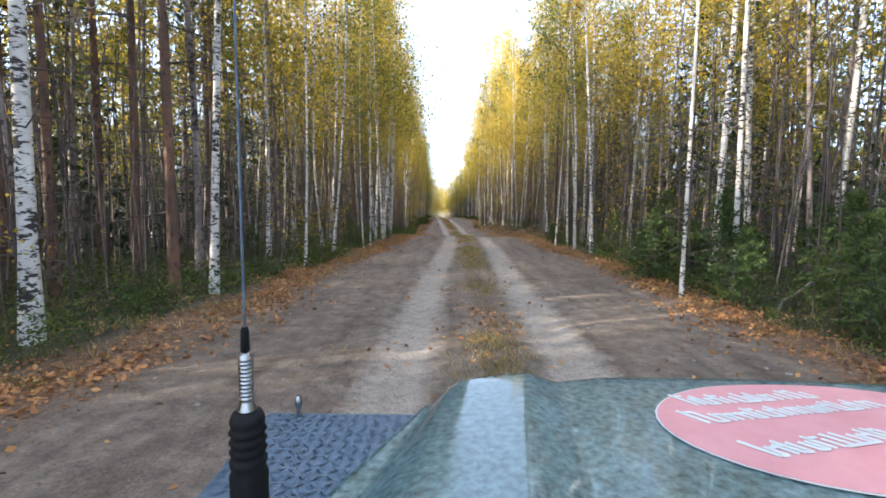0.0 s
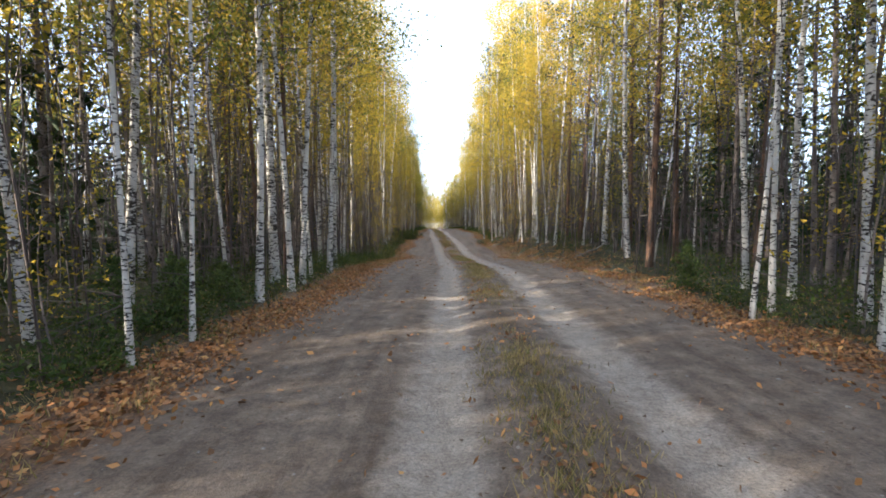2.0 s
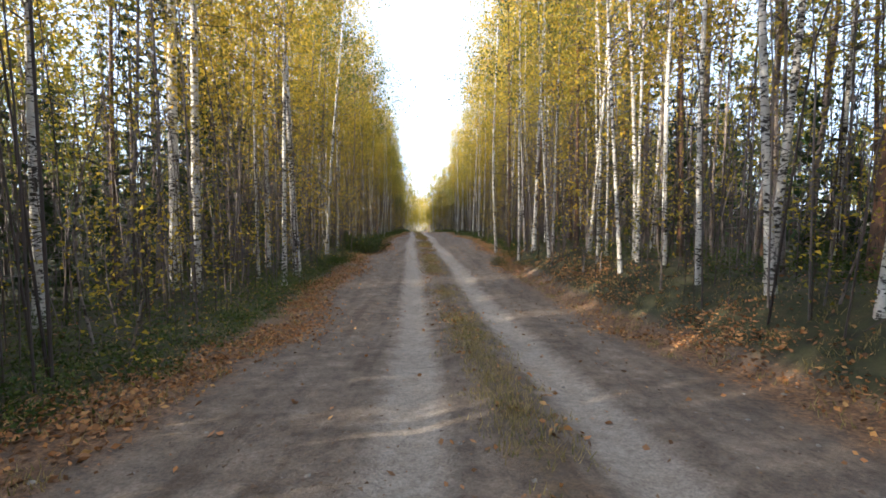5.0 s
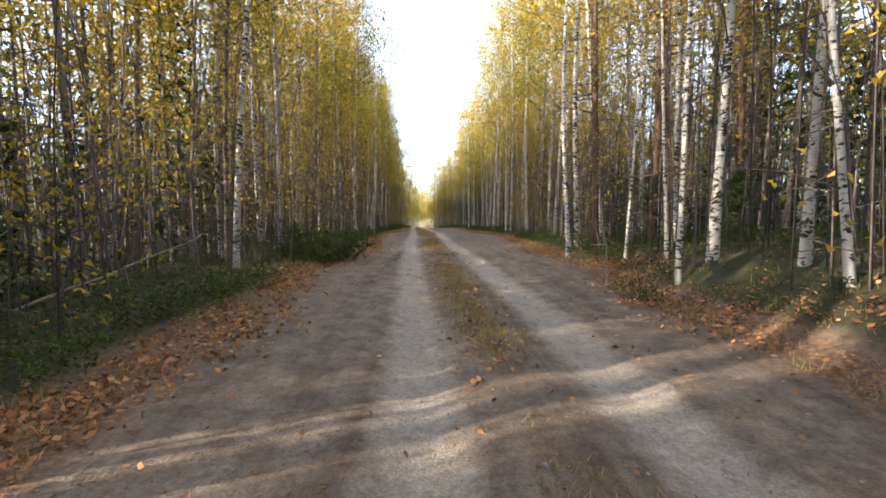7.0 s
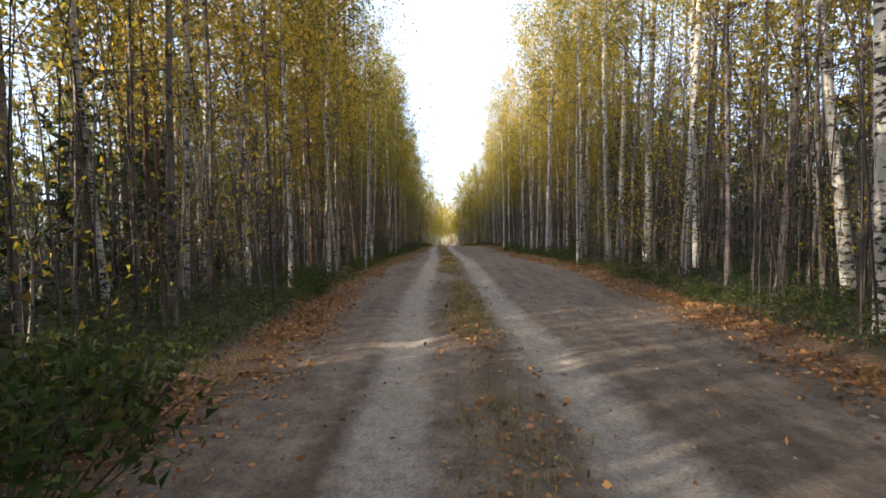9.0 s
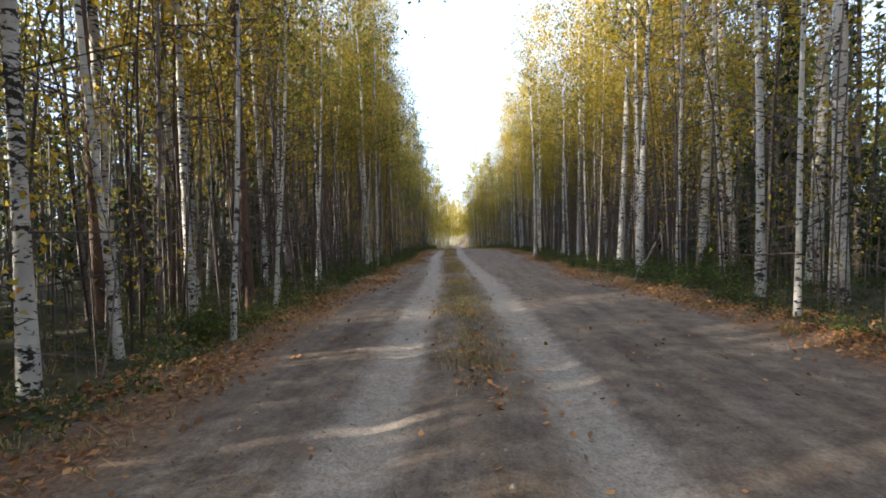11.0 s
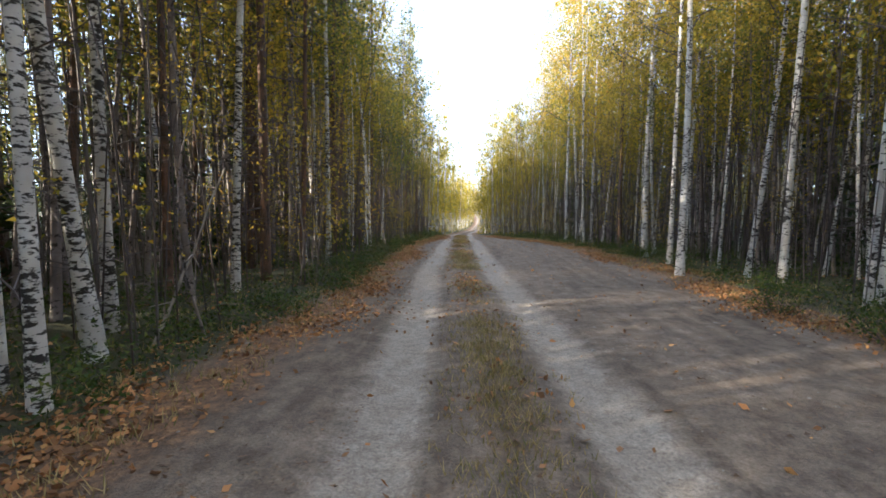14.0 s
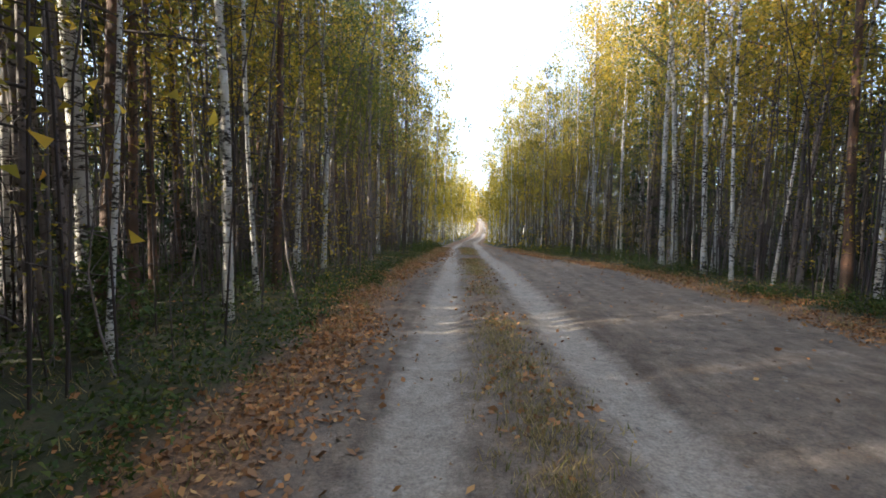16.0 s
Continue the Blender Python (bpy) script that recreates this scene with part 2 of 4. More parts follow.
# ---- mesh helpers (all faces are quads, kept as numpy arrays) ----
def mesh_of(name, V, Q, material, smooth=False):
    me = bpy.data.meshes.new(name)
    V, Q = np.asarray(V, np.float32), np.asarray(Q, np.int32)
    me.vertices.add(len(V))
    me.vertices.foreach_set("co", V.ravel())
    me.loops.add(Q.size)
    me.loops.foreach_set("vertex_index", Q.ravel())
    me.polygons.add(len(Q))
    me.polygons.foreach_set("loop_start", np.arange(0, Q.size, Q.shape[1], dtype=np.int32))
    if smooth:
        me.polygons.foreach_set("use_smooth", np.ones(len(Q), bool))
    me.update(calc_edges=True)
    me.materials.append(material)
    return me


def joined(pieces):
    """One (V, Q) from several."""
    vs, qs, n = [], [], 0
    for V, Q in pieces:
        vs.append(V)
        qs.append(Q + n)
        n += len(V)
    return np.concatenate(vs), np.concatenate(qs)


def tube(line, radii, sides):
    """A tapering tube along a line of points."""
    line, radii = np.asarray(line, float), np.asarray(radii, float)
    way = np.gradient(line, axis=0)
    way /= np.linalg.norm(way, axis=1, keepdims=True) + 1e-9
    ref = np.where(np.abs(way[:, 2:3]) > 0.8, np.array([[1.0, 0, 0]]), np.array([[0, 0, 1.0]]))
    u = np.cross(way, ref)
    u /= np.linalg.norm(u, axis=1, keepdims=True) + 1e-9
    w = np.cross(way, u)
    a = np.arange(sides) * 2 * math.pi / sides
    V = line[:, None] + radii[:, None, None] * (np.cos(a)[None, :, None] * u[:, None] + np.sin(a)[None, :, None] * w[:, None])
    k, s = len(line), sides
    i, j = np.meshgrid(np.arange(k - 1), np.arange(s), indexing="ij")
    jn = (j + 1) % s
    Q = np.stack([i * s + j, i * s + jn, (i + 1) * s + jn, (i + 1) * s + j], -1).reshape(-1, 4)
    return V.reshape(-1, 3), Q


def leaves_at(rng, at, length, slim=0.62, flat=0.0, kite=False):
    """A small pointed leaf at each place, turned at random; flat pulls them level; kite gives it a rounder outline."""
    n = len(at)
    u = rng.normal(size=(n, 3))
    u[:, 2] *= 1 - flat
    u /= np.linalg.norm(u, axis=1, keepdims=True)
    r = rng.normal(size=(n, 3))
    r[:, 2] *= 1 - flat
    w = r - (r * u).sum(1, keepdims=True) * u
    w /= np.linalg.norm(w, axis=1, keepdims=True) + 1e-9
    L = (length * rng.uniform(0.65, 1.25, n))[:, None]
    if not kite:
        V = np.stack([at - 0.46 * L * u - 0.5 * slim * L * w, at + 0.54 * L * u, at - 0.22 * L * u + 0.55 * slim * L * w], 1)
        return V.reshape(-1, 3), np.arange(3 * n).reshape(-1, 3)
    V = np.stack([at - 0.5 * L * u, at + 0.5 * slim * L * w - 0.08 * L * u, at + 0.5 * L * u, at - 0.5 * slim * L * w - 0.08 * L * u], 1)
    return V.reshape(-1, 3), np.arange(4 * n).reshape(-1, 4)


def part(name, V, Q, material, parent, label="", smooth=False):
    ob = new(name, mesh_of(name, V, Q, material, smooth))
    ob.parent = parent
    return tagged(ob, label) if label else ob


# ---- ground and road ----
def graded(lo, hi, step, far, grow=1.25):
    mid_ = list(np.arange(lo, hi + 1e-6, step))
    up, dn, s = [], [], step
    while (up[-1] if up else hi) < far:
        s *= grow
        up.append((up[-1] if up else hi) + s)
    s = step
    while (dn[-1] if dn else lo) > -far:
        s *= grow
        dn.append((dn[-1] if dn else lo) - s)
    return np.array(dn[::-1] + mid_ + up)


def build_ground():
    xs = graded(-6.5, 8.5, 0.16, 1600)
    ys = np.concatenate([np.arange(-4, 134, 0.45), np.arange(134, 300, 1.5), 300 * 1.12 ** np.arange(0, 20)])
    ys = np.concatenate([-4 - 0.5 * 1.3 ** np.arange(1, 26)[::-1], ys])
    X, Y = np.meshgrid(xs, ys)
    Z = ground_z(X, Y)
    V = np.stack([X, Y, Z], -1).reshape(-1, 3)
    nx, ny = len(xs), len(ys)
    i, j = np.meshgrid(np.arange(ny - 1), np.arange(nx - 1), indexing="ij")
    Q = np.stack([i * nx + j, i * nx + j + 1, (i + 1) * nx + j + 1, (i + 1) * nx + j], -1).reshape(-1, 4)
    x, y = V[:, 0], V[:, 1]
    d = x - along(MIDDLE, y)
    out = np.maximum(along(EDGE_L, y) - x, x - along(EDGE_R, y))
    wander = 0.10 * np.sin(y * 0.21) + 0.03 * np.sin(y * 0.57 + 1.0)
    rut = np.exp(-(np.abs(d - 0.95 + wander) / 0.44) ** 2) + np.exp(-(np.abs(d + 1.0 + wander) / 0.42) ** 2)
    far_sand = np.clip((y - 205) / 20, 0, 1) * np.clip((262 - y) / 10, 0, 1) * np.clip(1.5 - np.abs(d) / 1.5, 0, 1)
    rut = np.clip(rut + far_sand * 1.2, 0, 1)
    litter = np.clip(1.05 - np.abs(out + 0.35) / 1.0, 0, 1) * 0.85 + 0.45 * np.exp(-(d / 0.42) ** 2)
    wild = np.clip((out + 0.25) / 0.7, 0, 1) + 0.42 * np.exp(-(d / 0.40) ** 2) * (1 - np.clip((y - 190) / 20, 0, 1))
    col = np.stack([rut, litter, wild, np.ones_like(x)], -1).astype(np.float32)
    cx = V[Q].mean(1)
    on_road = np.maximum(along(EDGE_L, cx[:, 1]) - cx[:, 0], cx[:, 0] - along(EDGE_R, cx[:, 1])) < 0
    on_road &= (cx[:, 1] < 262) & (cx[:, 1] > -60)
    for name, pick, label in (("road", on_road, "sandy forest track with two pale wheel ruts and fallen leaves"),
                              ("ground", ~on_road, "dark mossy forest floor with rotting brown leaves")):
        q = Q[pick]
        used, inv = np.unique(q, return_inverse=True)
        me = mesh_of(name, V[used], inv.reshape(-1, 4), SOIL, True)
        at = me.attributes.new("cover", "FLOAT_COLOR", "POINT")
        at.data.foreach_set("color", col[used].ravel())
        tagged(new(name, me), label, name, kind="structure")


build_ground()


# ---- trees ----
def birch_shape(seed, height, dia, leaf_count, leaf, crown_from=0.3, twigs=16, limbs=26, sides=8, rings=14, spread=1.0):
    """Trunk, branches and leaves of a slim forest birch with its foot at the origin."""
    rng = np.random.default_rng(seed)
    s = np.linspace(0, 1, rings)
    lean = rng.normal(0, 0.016, 2)
    bend = rng.normal(0, 0.13, (2, 2)) * np.array([1.0, 0.6])
    spine = lambda t: np.stack([height * (lean[0] * t) + bend[0, 0] * np.sin(3.1 * t) + bend[0, 1] * np.sin(6.0 * t),
                                height * (lean[1] * t) + bend[1, 0] * np.sin(3.1 * t) + bend[1, 1] * np.sin(6.0 * t), height * t], -1)
    girth = lambda t: 0.5 * dia * ((1 - t) ** 0.85 * 0.95 + 0.05) * (1 + 0.45 * np.exp(-t * height / 0.28))
    line = spine(s)
    line[0, 2] = -0.25
    trunk = tube(line, girth(s), sides)
    pieces, spots = [], []
    for k in range(limbs + twigs):
        dead = k >= limbs
        t = rng.uniform(0.06, crown_from + 0.15) if dead else crown_from + (0.97 - crown_from) * ((k + rng.uniform()) / limbs)
        a = rng.uniform(0, 2 * math.pi)
        L = rng.uniform(0.4, 1.7) if dead else (0.45 + 2.3 * (1 - t) ** 0.8) * rng.uniform(0.7, 1.25) * spread
        rise = rng.uniform(-0.25, 0.6) if dead else rng.uniform(0.6, 1.3)
        k_pts = 3 if dead else 4
        u = np.linspace(0, 1, k_pts)[:, None]
        flat = np.array([math.cos(a), math.sin(a), 0.0])
        pts = spine(np.array([t]))[0] + L * (u * flat + np.array([0, 0, 1.0]) * (rise * u - (0.1 if dead else 0.55) * u ** 2)) + rng.normal(0, 0.07 * L, (k_pts, 3)) * u
        r0 = max(0.005, min(0.38 * girth(np.array([t]))[0], 0.005 + (0.006 if dead else 0.012) * L))
        pieces.append(tube(pts, r0 * np.linspace(1, 0.15, k_pts), 3))
        if not dead:
            n = max(3, int(leaf_count * (0.35 + L) / (limbs * 1.75)))
            q = rng.uniform(0.22, 1.05, n)[:, None]
            at = spine(np.array([t]))[0] + L * (q * flat + np.array([0, 0, 1.0]) * (rise * q - 0.55 * q ** 2))
            tuft = rng.normal(0, 1, (max(2, n // 9), 3)) * np.array([0.22, 0.22, 0.28]) * (0.4 + 0.5 * L)
            at = at + tuft[rng.integers(len(tuft), size=n)] + rng.normal(0, 0.13, (n, 3))
            at[:, 2] -= np.abs(rng.normal(0, 0.25, n))
            spots.append(at)
    leaves = leaves_at(rng, np.concatenate(spots), leaf)
    return trunk, joined(pieces), leaves


def pine_shape(seed, height, dia, count, sides=9, rings=12):
    rng = np.random.default_rng(seed)
    s = np.linspace(0, 1, rings)
    bend = rng.normal(0, 0.1, 2)
    spine = lambda t: np.stack([bend[0] * np.sin(3 * t), bend[1] * np.sin(3 * t), height * t], -1)
    girth = lambda t: 0.5 * dia * ((1 - t) ** 0.7 * 0.93 + 0.07) * (1 + 0.3 * np.exp(-t * height / 0.3))
    line = spine(s)
    line[0, 2] = -0.25
    trunk = tube(line, girth(s), sides)
    pieces, spots = [], []
    for k in range(64):
        dead = k >= 30
        t = rng.uniform(0.08, 0.6) if dead else 0.52 + 0.46 * (k + rng.uniform()) / 30
        a = rng.uniform(0, 2 * math.pi)
        L = rng.uniform(0.5, 1.7) if dead else (0.5 + 2.6 * (1 - t)) * rng.uniform(0.7, 1.2)
        rise = rng.uniform(-0.3, 0.2) if dead else rng.uniform(0.1, 0.7)
        u = np.linspace(0, 1, 4)[:, None]
        flat = np.array([math.cos(a), math.sin(a), 0.0])
        root = spine(np.array([t]))[0]
        pts = root + L * (u * flat + np.array([0, 0, 1.0]) * (rise * u * u)) + rng.normal(0, 0.05 * L, (4, 3)) * u
        pieces.append(tube(pts, (0.008 + 0.012 * L) * np.array([1, 0.7, 0.4, 0.15]), 3))
        if not dead:
            n = max(6, int(count * L / 45))
            q = rng.uniform(0.3, 1.08, n)[:, None]
            spots.append(root + L * (q * flat + np.array([0, 0, 1.0]) * (rise * q * q)) + rng.normal(0, 0.17, (n, 3)) * (0.5 + 0.5 * L))
    leaves = leaves_at(rng, np.concatenate(spots), 0.19, 0.28)
    return trunk, joined(pieces), leaves


def as_tree(name, shape, bark, leaf, label, category, group):
    root = tagged(new(name), label, category, group)
    part("trunk", *shape[0], bark, root, smooth=True)
    tagged(part("branchwork", *shape[1], TWIG, root), kind="stuff")
    tagged(part("crown", *shape[2], leaf, root), kind="stuff")
    return root


BIRCH_LABEL = "slim white-barked birch with yellowing autumn leaves in the roadside forest"
PINE_LABEL = "dark-barked pine with green needles among the birches"
KINDS = []      # trunk diameter, tree
SHAPES = ((0.09, 13.0, 2200, 0.098, 0.30, 24, 20, 7, 14, "thin young white birch with sparse yellow leaves"),
          (0.15, 15.8, 4100, 0.106, 0.34, 28, 24, 8, 14, BIRCH_LABEL),
          (0.22, 17.3, 4700, 0.108, 0.36, 28, 28, 10, 16, "stout old white birch with black bark marks and yellow leaves"))
for dia, tall, count, leaf, low, twigs, limbs, sides, rings, label in SHAPES:
    for seed in range(4):
        KINDS.append((dia, as_tree("birch_tree", birch_shape(int(dia * 1000) + seed, tall + seed * 0.7, dia, count, leaf, low, twigs, limbs, sides, rings, 1.22),
                                   BIRCH_BARK, GREEN_LEAF if seed == 1 else GOLD_LEAF, label, "birch", "roadside birches")))
DARKS = [(dia, as_tree("young_tree", birch_shape(300 + k, 10 + 2 * k, dia, 2000, 0.10, 0.34, 34, 18, 6, 10), DARK_BARK, GREEN_LEAF if k % 2 else GOLD_LEAF,
                       "slender grey-brown trunk with bare lower twigs and thin foliage", "tree", "dark slender trees")) for k, dia in enumerate((0.07, 0.10, 0.13, 0.16))]
PINES = [(0.19, as_tree("pine_tree", pine_shape(40 + seed, 15.5 + seed, 0.19, 3000), PINE_BARK, NEEDLE, PINE_LABEL, "pine", "roadside pines")) for seed in range(3)]
STANDS = []     # every placed tree: x, y
USED = set()
place_rng = random.Random(7)


TALL_L = smooth_line((-420, 38, 48, 76, 88, 900), (1.0, 1.0, 1.28, 1.28, 1.0, 1.0))
TALL_R = smooth_line((-420, 30, 40, 60, 86, 98, 900), (1.0, 1.0, 1.12, 1.38, 1.38, 1.0, 1.0))


def plant(pool, x, y, dia, grow=1.0):
    near = sorted(pool, key=lambda k: abs(math.log(k[0] / dia)) + place_rng.uniform(0, 0.45))[0]
    size = min(1.25, max(0.8, dia / near[0])) * grow
    m = pose(x, y, float(ground_z(x, y)) - 0.02, place_rng.gauss(0, 1.5), place_rng.gauss(0, 1.5), place_rng.uniform(0, 360))
    ob = near[1]
    if ob.name in USED:
        ob = copy_thing(ob, m)
    else:
        USED.add(ob.name)
        ob.matrix_basis = m
    tall = float(along(TALL_L if x < 0 else TALL_R, y))
    ob.scale = (size * (0.5 + 0.5 * tall), size * (0.5 + 0.5 * tall), size * tall)
    STANDS.append((x, y))


LEFT_A = (
    (-4.0, 5.5, 0.21), (-3.5, 8.6, 0.15), (-3.0, 12.3, 0.08), (-2.9, 14.7, 0.09), (-5.2, 15.1, 0.16), (-2.7, 18.7, 0.07), (-4.7, 19.6, 0.13), (-2.6, 19.7, 0.07),
    (-6.1, 19.9, 0.22), (-6.8, 20.8, 0.18), (-4.9, 21.6, 0.17), (-2.9, 22.5, 0.15), (-3.8, 23.1, 0.08), (-2.7, 23.8, 0.14), (-2.8, 24.8, 0.15), (-3.5, 24.8, 0.22),
    (-7.3, 25.4, 0.15), (-2.9, 25.9, 0.09), (-2.8, 27.4, 0.16), (-3.0, 28.8, 0.13), (-3.3, 29.9, 0.15), (-4.5, 32.1, 0.16), (-5.8, 34.3, 0.22), (-4.6, 36.5, 0.14),
    (-6.1, 38.7, 0.24))
LEFT_B = (
    (-6.7, 41.2, 0.18), (-6.0, 45.5, 0.24), (-6.9, 46.0, 0.28), (-4.0, 47.1, 0.13), (-5.3, 48.2, 0.10), (-4.1, 48.8, 0.21), (-4.8, 56.0, 0.15), (-6.1, 58.0, 0.12),
    (-5.7, 59.9, 0.09), (-5.1, 60.1, 0.12), (-6.3, 61.7, 0.18), (-6.9, 64.8, 0.13), (-6.6, 66.7, 0.17), (-7.9, 69.8, 0.21), (-9.1, 71.8, 0.25), (-4.8, 72.5, 0.14),
    (-4.8, 73.7, 0.09), (-3.9, 74.8, 0.07), (-5.4, 76.1, 0.13), (-4.6, 77.8, 0.08), (-6.7, 78.3, 0.16), (-5.0, 78.9, 0.07), (-5.0, 81.7, 0.08), (-6.6, 81.7, 0.14),
    (-5.3, 83.0, 0.09))
LEFT_C = (
    (-10.1, 83.4, 0.28), (-6.2, 88.1, 0.12), (-8.7, 88.2, 0.23), (-5.1, 89.0, 0.18), (-9.7, 89.2, 0.12), (-4.8, 90.0, 0.13), (-5.4, 90.2, 0.12), (-5.4, 91.2, 0.19),
    (-7.1, 91.4, 0.21), (-6.1, 92.2, 0.16), (-10.3, 93.1, 0.28), (-5.9, 94.9, 0.15), (-7.5, 95.3, 0.12), (-5.8, 100.1, 0.16), (-6.6, 100.3, 0.10), (-6.9, 101.9, 0.12),
    (-6.1, 103.9, 0.07), (-9.6, 106.0, 0.28), (-6.2, 106.3, 0.15), (-8.5, 106.3, 0.27), (-6.2, 107.3, 0.09), (-7.6, 108.8, 0.20), (-7.6, 112.4, 0.20), (-6.8, 112.5, 0.15),
    (-7.0, 121.1, 0.19))
RIGHT_A = (
    (5.6, 9.1, 0.08), (6.8, 9.4, 0.12), (9.8, 10.7, 0.16), (7.5, 11.3, 0.17), (11.4, 17.2, 0.18), (6.7, 18.2, 0.15), (9.3, 19.3, 0.17), (6.3, 19.3, 0.11),
    (14.6, 20.1, 0.28), (5.9, 21.1, 0.08), (6.6, 21.6, 0.10), (10.8, 21.7, 0.12), (7.6, 22.4, 0.13), (14.1, 24.5, 0.28), (7.7, 28.4, 0.07), (7.3, 29.5, 0.19),
    (8.6, 33.1, 0.11), (6.1, 51.5, 0.11), (4.9, 52.9, 0.09), (5.6, 53.0, 0.15), (5.5, 54.4, 0.07), (5.6, 56.8, 0.07), (7.3, 57.4, 0.11))
RIGHT_B = (
    (4.7, 58.9, 0.13), (7.9, 59.4, 0.15), (6.3, 62.9, 0.19), (8.5, 66.0, 0.19), (11.7, 69.0, 0.24), (7.5, 71.0, 0.20), (8.7, 72.4, 0.19), (5.4, 76.0, 0.08),
    (8.6, 76.4, 0.28), (7.2, 77.4, 0.23), (6.0, 77.9, 0.14), (8.6, 79.9, 0.26), (7.4, 81.7, 0.11), (6.6, 82.9, 0.12), (5.4, 82.9, 0.18), (8.1, 84.2, 0.27),
    (6.0, 84.4, 0.13), (10.6, 86.6, 0.26), (6.5, 88.0, 0.23), (10.1, 88.1, 0.12), (11.5, 88.4, 0.28), (5.8, 88.8, 0.07), (5.8, 90.6, 0.11), (8.7, 92.2, 0.19))
RIGHT_C = (
    (7.1, 93.5, 0.10), (9.0, 94.3, 0.17), (5.9, 95.1, 0.12), (6.6, 95.5, 0.28), (9.0, 97.6, 0.15), (6.2, 97.8, 0.19), (6.3, 99.3, 0.16), (4.5, 99.3, 0.20),
    (5.3, 101.8, 0.16), (6.6, 103.6, 0.15), (5.8, 105.3, 0.24), (6.4, 105.8, 0.14), (7.2, 110.4, 0.15), (5.1, 112.5, 0.11), (5.7, 115.2, 0.18), (6.3, 115.7, 0.21),
    (5.0, 117.0, 0.21), (6.0, 118.1, 0.24), (6.8, 121.3, 0.27), (4.9, 126.0, 0.23), (7.7, 126.9, 0.28), (6.1, 131.2, 0.28))
RIGHT_D = (
    (8.05, 33.9, 0.24), (8.3, 36.4, 0.10), (6.9, 38.3, 0.13), (6.9, 40.2, 0.14), (6.7, 42.0, 0.12), (8.9, 31.2, 0.20), (7.3, 20.6, 0.15), (7.5, 23.6, 0.14), (7.0, 44.0, 0.12),
    (7.4, 46.5, 0.14), (6.6, 48.5, 0.12), (5.6, 50.2, 0.09), (6.3, 46.9, 0.08), (6.2, 44.8, 0.10), (7.6, 41.2, 0.15), (7.5, 35.3, 0.10), (-4.25, 34.8, 0.14), (-4.0, 34.4, 0.09))
PINE_SPOTS = (
    (-6.5, 7.6, 0.16), (-7.6, 11.0, 0.20), (-5.9, 12.9, 0.15), (-8.6, 9.0, 0.19), (-7.0, 14.6, 0.17), (-5.0, 6.9, 0.13), (6.9, 57.9, 0.17), (8.3, 56.2, 0.19), (8.9, 60.6, 0.20), (9.7, 58.3, 0.18), (7.5, 64.0, 0.17),
    (7.7, 39.0, 0.19), (8.2, 38.2, 0.20), (9.0, 40.5, 0.20), (-6.2, 36.2, 0.20),
    (-4.0, 8.2, 0.19), (-5.5, 9.3, 0.18), (-3.3, 25.1, 0.14), (-4.8, 77.1, 0.17), (-5.9, 98.2, 0.09), (-7.9, 99.3, 0.25), (-6.4, 102.5, 0.10), (7.3, 27.8, 0.21),
    (8.4, 28.3, 0.18), (9.1, 33.7, 0.21), (6.4, 49.3, 0.15), (5.4, 58.5, 0.17), (6.4, 110.3, 0.21))
for spots in (LEFT_A, LEFT_B, LEFT_C, RIGHT_A, RIGHT_B, RIGHT_C, RIGHT_D):
    for x, y, dia in spots:
        plant(KINDS, x, y, dia)
for x, y, dia in PINE_SPOTS:
    plant(PINES, x, y, dia)


STAND_RNG = random.Random(17)


def clear(x, y, gap):
    return all((x - a) ** 2 + (y - b) ** 2 > gap * gap for a, b in STANDS)


# dark pines on the left past the crest
for k in range(160):
    y = STAND_RNG.uniform(92, 134)
    x = float(along(EDGE_L, y)) - 1.8 - 8.0 * STAND_RNG.random()
    if len(STANDS) < 258 and clear(x, y, 0.9):
        plant(PINES, x, y, STAND_RNG.choice((0.12, 0.15, 0.19, 0.22)))
# a close dark stand on the left past the crest, then second and third rows behind the edge
for k in range(220):
    y = STAND_RNG.uniform(60, 130)
    x = float(along(EDGE_L, y)) - 1.2 - 6.0 * STAND_RNG.random()
    if len(STANDS) < 316 and clear(x, y, 0.7):
        plant(DARKS if STAND_RNG.random() < 0.85 else PINES, x, y, STAND_RNG.choice((0.07, 0.09, 0.12, 0.15)))
for k in range(2500):
    if len(STANDS) > 495:
        break
    y = place_rng.uniform(-3, 134)
    depth = 0.3 + 6.5 * place_rng.random() ** 1.2
    x = float(along(EDGE_L, y)) - 1.1 - depth if place_rng.random() < 0.5 else float(along(EDGE_R, y)) + 1.0 + depth
    if clear(x, y, 0.7) and not in_clearing(x, y):
        c = place_rng.random()
        plant(PINES if c < 0.10 else DARKS if c < 0.72 else KINDS, x, y, place_rng.choice((0.07, 0.08, 0.1, 0.12, 0.14, 0.18)))


